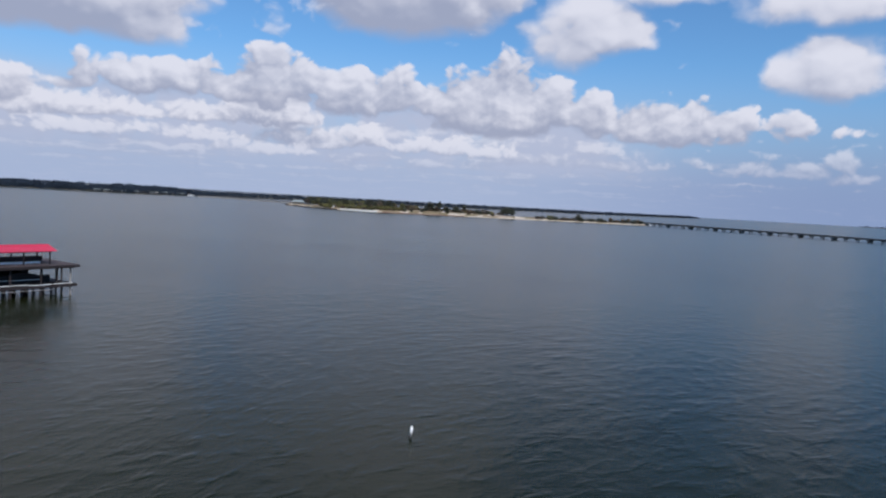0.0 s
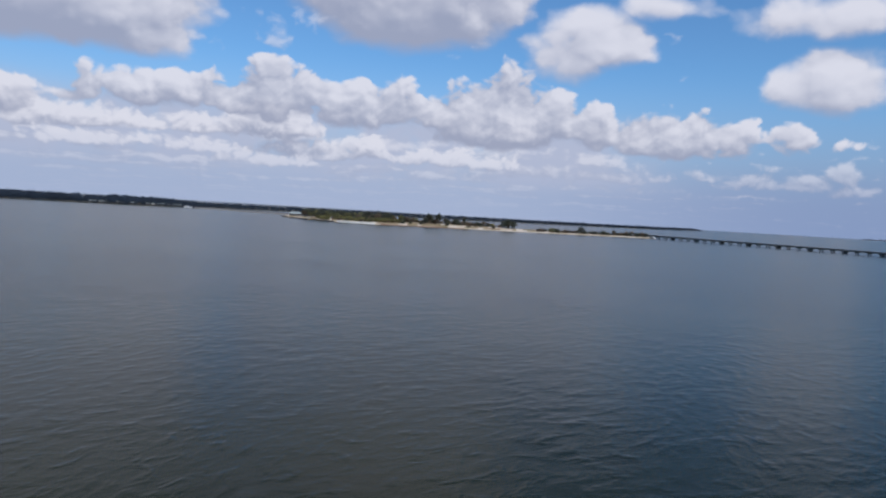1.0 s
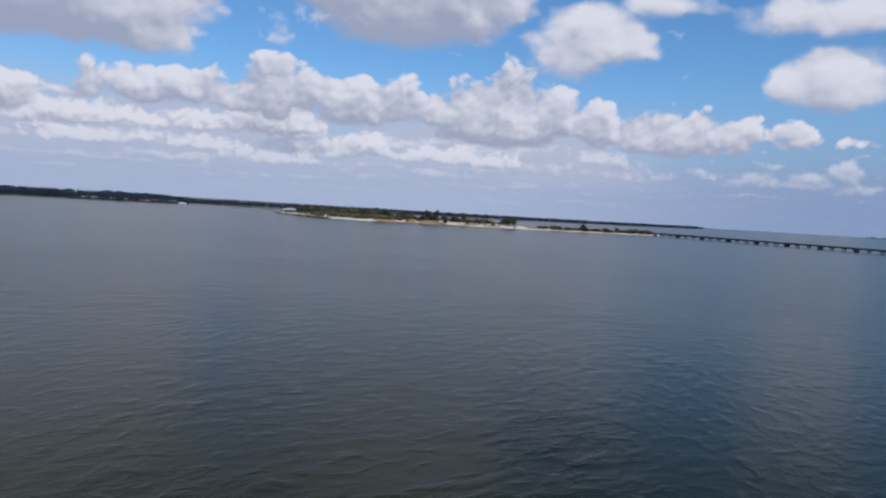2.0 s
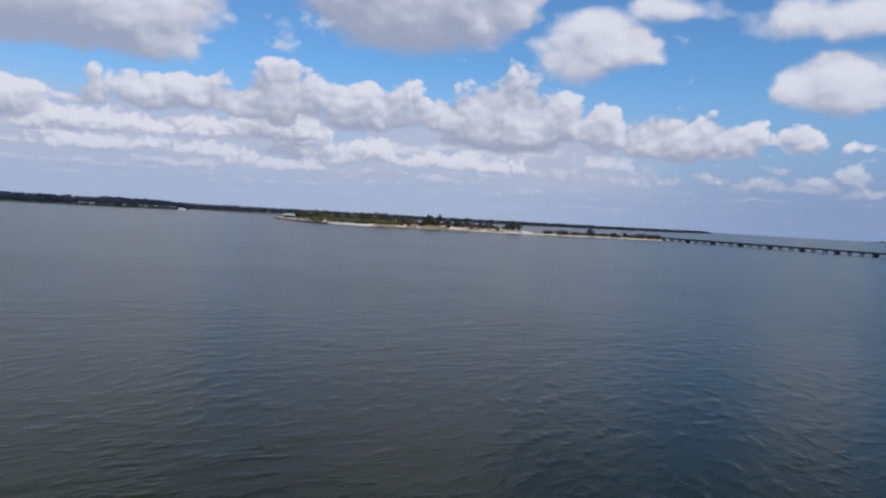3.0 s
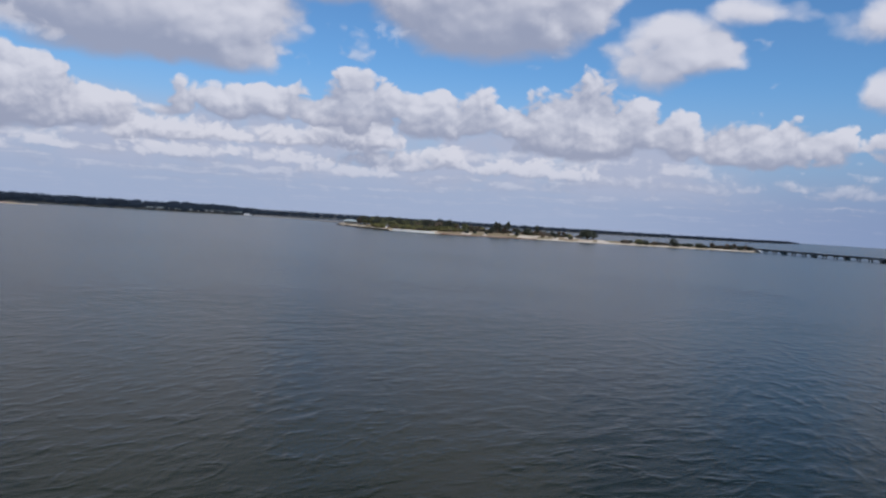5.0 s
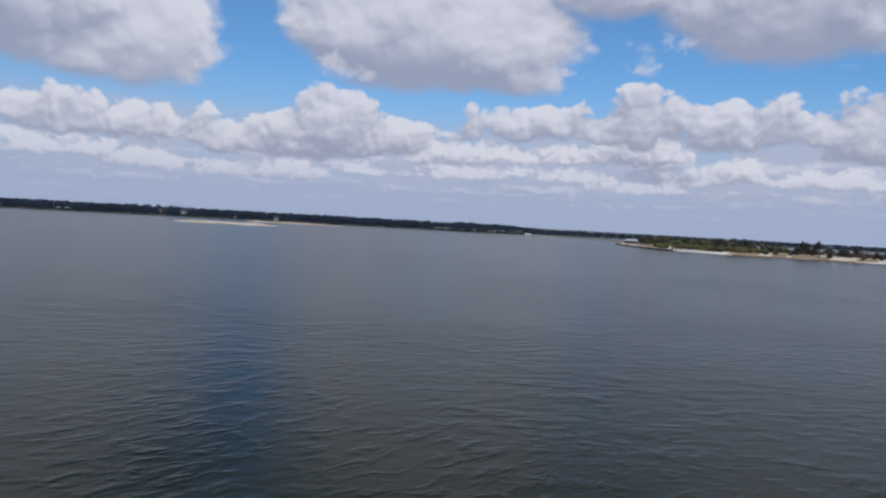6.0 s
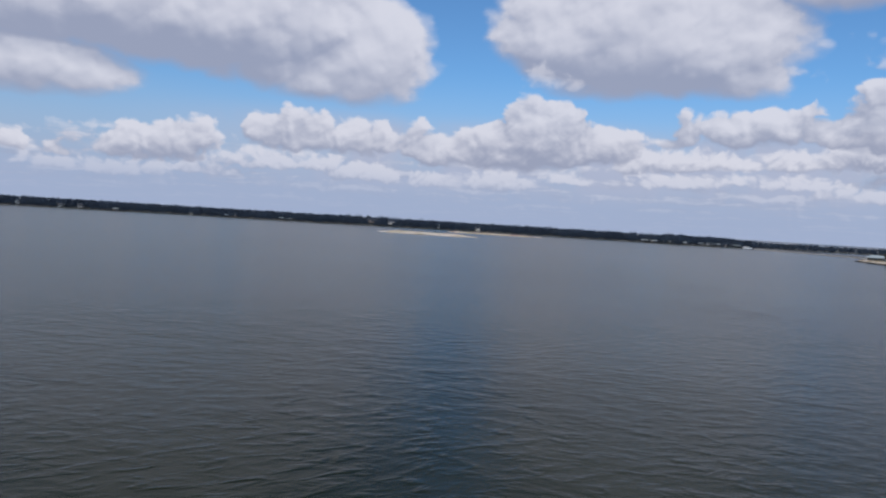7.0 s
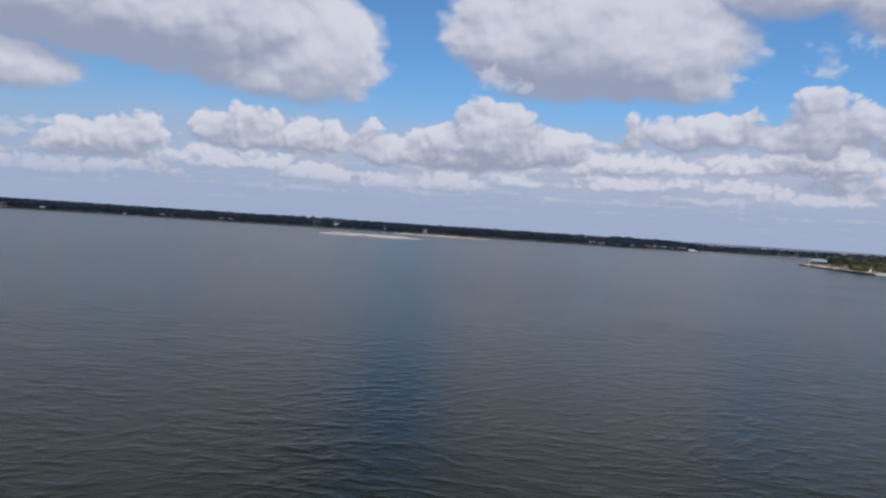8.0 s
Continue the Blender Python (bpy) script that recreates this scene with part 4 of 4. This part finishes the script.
# a cluster of pale docks and waterfront houses near the moored boat
for along, inland_m, kind, w in ((0.03, 1, 3, 12), (0.09, 16, 1, 13), (0.15, 2, 3, 14), (0.22, 20, 0, 10), (0.30, 1, 3, 16), (0.37, 18, 1, 15), (0.46, 2, 3, 12),
                                 (0.53, 24, 2, 14), (0.60, 1, 3, 15), (0.68, 20, 0, 12), (0.76, 2, 3, 12), (0.86, 17, 1, 14), (0.95, 1, 3, 13)):
    x, y = -466 + 84 * along, 925 + 68 * along + 26 * along * along
    d = math.hypot(x, y - 90)
    m = facing(x + x / d * inland_m, y + (y - 90) / d * inland_m, 0.0 if kind == 3 else 1.0)
    if kind == 3:
        boat_dock(m, w * 0.55, 4.4, PALE_ROOF, "pale-roofed boat shelter on piles at the shore")
    else:
        lake_house(m, w * 0.8, 6.0, 2.6, (WHITE_PAINT, PALE_WALL, TAN_WALL)[kind], (PALE_ROOF, GREY_ROOF, GREY_ROOF)[kind],
                   ("white lake house with a pale roof at the water", "pale-sided lake house with a grey roof among trees", "tan brick lake house with a grey roof among trees")[kind])


def hull(length, beam, deep):
    """A planked boat hull, bow at +x, gunwale at z = 0."""
    bm = bmesh.new()
    rings = []
    n = 10
    for i in range(n + 1):
        u = i / n
        w = beam / 2 * (1.0 if u < 0.5 else math.cos((u - 0.5) * math.pi) ** 0.7 if u < 1 else 0.02)
        w = max(w, 0.02)
        sheer = 0.35 * u * u
        x = -length / 2 + length * u
        rings.append([bm.verts.new((x, y, z)) for y, z in ((-w, sheer), (-w * 0.9, -deep * 0.5), (0, -deep * (1 - 0.5 * u ** 3)), (w * 0.9, -deep * 0.5), (w, sheer))])
    for a, b in zip(rings, rings[1:]):
        for k in range(4):
            bm.faces.new((a[k], b[k], b[k + 1], a[k + 1]))
        bm.faces.new((a[4], b[4], b[0], a[0]))
    bm.faces.new(rings[0])
    bm.faces.new(rings[-1][::-1])
    bmesh.ops.recalc_face_normals(bm, faces=bm.faces)
    return bm


def cabin_boat():
    ob = thing("cabin_boat", pose(-372, 1010, 0.8, 0, 0, 12) @ Matrix.Scale(0.75, 4), "large white cabin boat moored off the far shore", "boat")
    part("hull", hull(15, 4.4, 1.7), WHITE_GEL, ob)
    part("cabin", boxed(-5.5, 2.5, -1.7, 1.7, 0.0, 2.2, 0.15), WHITE_GEL, ob)
    part("window", boxed(-5.0, 2.0, -1.76, -1.68, 0.9, 1.7), GLASS, ob, "dark side window band")
    part("roof", boxed(-6.0, 3.0, -2.0, 2.0, 2.2, 2.4, 0.05), WHITE_GEL, ob)


cabin_boat()


def breakwater():
    line = smooth_line([(-352, 985), (-300, 958), (-250, 925), (-200, 880)], 5)
    verts, faces = [], []
    for i, p in enumerate(line):
        for d, z in ((-4.5, -0.8), (-1.8, 1.1), (1.8, 1.1), (4.5, -0.8)):
            w = noise.noise(Vector((p.x * 0.4, p.y * 0.4, d)))
            verts.append((p.x + d * 0.35, p.y + d * 0.93, z + 0.35 * w))
    for i in range(len(line) - 1):
        for j in range(3):
            k = i * 4 + j
            faces.append((k, k + 4, k + 5, k + 1))
    ob = new("wall_breakwater", poly_mesh("wall_breakwater", verts, faces, ROCK))
    tagged(ob, "low grey rock breakwater running out into the lake", "breakwater", kind="structure")
    top_v, top_f = [], []
    for p in line:
        for d, z in ((-1.2, 1.0), (-1.2, 1.9), (1.2, 1.9), (1.2, 1.0)):
            top_v.append((p.x + d * 0.35, p.y + d * 0.93, z))
    for i in range(len(line) - 1):
        for j in range(3):
            k = i * 4 + j
            top_f.append((k, k + 4, k + 5, k + 1))
    cap = new("walkway", poly_mesh("walkway", top_v, top_f, BRIDGE_CONCRETE))
    cap.parent = ob
    tagged(cap, "weathered concrete walkway on the rocks")


breakwater()


# ---------------------------------------------------------------- white spar buoy
def buoy():
    ob = thing("spar_buoy", pose(-1.75, 38.6, 0, 4, 5, 0), "slim white spar buoy with a black foot floating upright", "buoy")
    bm = rod(bmesh.new(), (0, 0, 0.14), (0, 0, 0.66), 0.072, 0.072, 16)
    rod(bm, (0, 0, 0.655), (0, 0, 0.70), 0.072, 0.045, 16)
    part("tube", bm, WHITE_PAINT, ob, "white plastic tube", True)
    part("foot", rod(bmesh.new(), (0, 0, -0.3), (0, 0, 0.14), 0.085, 0.085, 16), BLACK, ob, "black rubber foot", True)


buoy()


# ---------------------------------------------------------------- two-storey boathouse
def boathouse():
    ob = thing("boathouse", BH, "two-storey timber boathouse with a red metal roof", "boathouse")
    L, D = 17.0, 7.0            # along the front, and back
    top, low = 3.5, 1.3
    # the dark timber colour carries the shade below the deck
    # lower storey: piles up to the upper deck
    for x in (-0.35, -3.6, -6.8, -10.0, -13.2, -16.6):
        for y in (0.3, 3.4, D - 0.3):
            pale = x == -0.35
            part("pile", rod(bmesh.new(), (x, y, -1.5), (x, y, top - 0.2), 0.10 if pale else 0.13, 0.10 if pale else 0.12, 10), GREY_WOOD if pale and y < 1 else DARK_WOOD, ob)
    for x in (-1.7, -5.2, -8.4, -11.6):
        part("pile", rod(bmesh.new(), (x, 1.3, -1.5), (x, 1.3, low), 0.11, 0.10, 8), GREY_WOOD, ob)
    # upper deck: joists, fascia and boards
    for y in (0.15, 2.2, 4.4, D - 0.15):
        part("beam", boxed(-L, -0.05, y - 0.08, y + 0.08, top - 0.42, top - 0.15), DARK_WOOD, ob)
    board = None
    n = 48
    for k in range(n):
        x0 = -L - 0.3 + (L + 0.6) * k / n
        if board is None:
            board = part("deck_board", boxed(0, (L + 0.6) / n - 0.012, -0.35, D + 0.3, top - 0.15, top, 0.008), DARK_DECK, ob)
            b = board
        else:
            b = new("deck_board", board.data)
            b.parent = ob
        b.location.x = x0
    part("fascia", boxed(-L - 0.32, 0.32, -0.41, -0.355, top - 0.30, top - 0.01), DARK_WOOD, ob)
    part("fascia", boxed(0.305, 0.36, -0.35, D + 0.3, top - 0.30, top - 0.01), DARK_WOOD, ob)
    # lower walkways round the slips
    part("walkway", boxed(-L, 0.2, 0.0, 1.3, low - 0.28, low), DARK_WOOD, ob)
    part("walkway", boxed(-1.3, 0.2, 1.31, D, low - 0.28, low), DARK_DECK, ob)
    part("walkway", boxed(-L, -1.31, D - 1.2, D, low - 0.28, low), DARK_DECK, ob)
    part("walkway", boxed(-9.2, -8.0, 1.31, D - 1.21, low - 0.28, low), DARK_DECK, ob)
    for x0, x1, z in ((-9.2, -5.2, 0.14), (-5.1, -2.6, 0.05), (-2.4, -0.3, 0.10), (-L, -12.6, 0.16)):
        part("rub_rail", boxed(x0, x1, -0.08, -0.005, low + z - 0.02, low + z + 0.04), WHITE_PAINT, ob, "white rub rail")
    part("fascia", boxed(-L, 0.22, -0.06, -0.003, low - 0.32, low - 0.005), DARK_WOOD, ob)
    part("cross_brace", boxed(-9.0, -2.2, 0.12, 0.20, 0.72, 0.80), GREY_WOOD, ob, "pale bracing plank above the water")
    for k in range(15):
        x = -1.0 - 1.05 * k
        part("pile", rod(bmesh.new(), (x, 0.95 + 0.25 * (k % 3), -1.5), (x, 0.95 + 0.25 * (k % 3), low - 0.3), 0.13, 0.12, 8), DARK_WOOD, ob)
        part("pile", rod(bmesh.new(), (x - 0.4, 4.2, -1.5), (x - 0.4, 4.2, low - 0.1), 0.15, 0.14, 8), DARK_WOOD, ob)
    for x in (-1.25, -1.75):
        part("post", rod(bmesh.new(), (x, 0.5, low), (x, 0.5, top - 0.2), 0.09, 0.08, 8), DARK_WOOD, ob)
    # extra piles and low cross timbers under the slips, added to darken the underside
    for x in (-2.6, -4.4, -6.0, -7.6, -9.0, -10.8, -12.4, -14.0, -15.4):
        for y in (2.2, 5.4):
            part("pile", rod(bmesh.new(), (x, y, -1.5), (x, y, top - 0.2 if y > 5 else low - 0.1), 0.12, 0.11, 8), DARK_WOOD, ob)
    # boarding added to block light from behind, for the dark interior
    part("back_wall", boxed(-L + 0.3, -2.2, D - 0.5, D - 0.42, low, top - 0.45), DARK_WOOD, ob, "dark boarding added for the shade inside")
    for y in (2.2, 5.4):
        part("stringer", boxed(-15.8, -1.4, y - 0.07, y + 0.07, low - 0.30, low - 0.05), DARK_WOOD, ob)
    # closet between the slips
    shed = part("locker_room", boxed(-9.4, -6.9, 3.2, 6.6, low, top - 0.43), DARK_WOOD, ob, "dark boarded locker room")
    part("door", boxed(-8.7, -7.8, 3.13, 3.195, low, low + 1.6), DARK_DECK, shed)
    part("window", boxed(-7.5, -7.05, 3.13, 3.195, low + 0.9, low + 1.4), PALE_WALL, shed, "pale small window")
    # open pavilion with the red roof
    x0, x1, y0, y1, e, r = -15.5, -2.1, 1.0, 4.0, 5.05, 5.45
    for x in (x0 + 0.2, x0 + 2.8, x0 + 5.3, x0 + 7.9, x0 + 10.4, x1 - 0.2):
        for y in (y0 + 0.1, y1 - 0.1):
            part("post", boxed(x - 0.06, x + 0.06, y - 0.06, y + 0.06, top, e), DARK_WOOD, ob)
    for y in (y0 + 0.1, y1 - 0.1):
        part("beam", boxed(x0, x1, y - 0.07, y + 0.07, e - 0.2, e - 0.02), DARK_WOOD, ob)
    roof = part("roof", roof_slabs(bmesh.new(), x0, x1, y0, y1, e, r, 0.07, 0.35), RED_METAL, ob, "bright red standing-seam metal roof")
    m = (y0 + y1) / 2
    k = (r - e) / (m - y0)
    seam = None
    for i in range(27):
        x = x0 - 0.3 + (x1 - x0 + 0.6) * i / 26
        for s in (-1, 1):
            a = rod(bmesh.new(), (x, m, r + 0.09), (x, m + s * (m - y0 + 0.34), e - k * 0.34 + 0.09), 0.022, 0.022, 4)
            part("seam", a, RED_METAL, roof)
    for s in (-1, 1):
        part("barge_trim", rod(bmesh.new(), (x1 + 0.37, m, r + 0.03), (x1 + 0.37, m + s * (m - y0 + 0.36), e - k * 0.36 + 0.03), 0.07, 0.07, 4), PINK_TRIM, roof, "red edge trim, paled by sunlight in its colour")
    part("ridge_cap", rod(bmesh.new(), (x0 - 0.36, m, r + 0.09), (x1 + 0.36, m, r + 0.09), 0.08, 0.08, 6), RED_METAL, roof)
    # guard rail of the upper deck behind
    for i in range(9):
        x = -L + 0.2 + i * (L - 0.4) / 8
        part("rail_post", boxed(x - 0.04, x + 0.04, D - 0.1, D, top, top + 1.0), GREY_WOOD, ob)
    part("hand_rail", boxed(-L, 0, D - 0.12, D + 0.02, top + 1.0, top + 1.06), GREY_WOOD, ob)
    part("hand_rail", boxed(-L, 0, D - 0.08, D - 0.03, top + 0.5, top + 0.55), GREY_WOOD, ob)


BH = pose(-42.8, 81.0, 0, 0, 0, 56.5)
boathouse()


def bar_counter():
    ob = thing("bar_counter", BH @ pose(-5.3, 2.35, 3.5), "long dark bar counter with a white base on the upper deck", "counter")
    part("base", boxed(-6.6, 2.5, -0.22, 0.22, 0.0, 0.26, 0.02), WHITE_PAINT, ob, "white panelled base")
    part("top", boxed(-6.75, 2.7, -0.28, 0.3, 0.26, 0.82, 0.03), DARK_WOOD, ob, "dark counter front and top")


bar_counter()


def slip_boat(m, cover, label):
    ob = thing("motor_boat", m, label, "boat", "boats in the boathouse")
    part("hull", hull(6.4, 2.2, 0.85), DARK_CLOTH if cover else WHITE_GEL, ob)
    part("gunwale", boxed(-3.2, 1.6, -1.14, -1.06, -0.04, 0.03), WHITE_GEL, ob, "white gunwale stripe")
    part("gunwale", boxed(-3.2, 1.6, 1.06, 1.14, -0.04, 0.03), WHITE_GEL, ob, "white gunwale stripe")
    bm = bmesh.new()
    prism(bm, [(-3.0, 0.02), (-3.0, 0.35), (-0.4, 0.85), (1.0, 0.6), (2.4, 0.2), (2.4, 0.02)], -0.95, 0.95)
    part("cover", bm, DARK_CLOTH, ob, "charcoal canvas cover")
    part("outboard", boxed(-3.75, -3.25, -0.22, 0.22, -0.6, 0.55, 0.06), BLACK, ob, "black outboard motor")
    for x in (-2.0, 1.4):
        part("lift_cradle", boxed(x - 0.1, x + 0.1, -1.3, 1.3, -1.0, -0.80), STEEL, ob, "galvanised lift beam")
    return ob


slip_boat(BH @ pose(-4.5, 3.0, 1.75), True, "dark motor boat under a canvas cover on a lift")
slip_boat(BH @ pose(-12.8, 3.0, 1.75), True, "dark motor boat under a canvas cover on a lift")
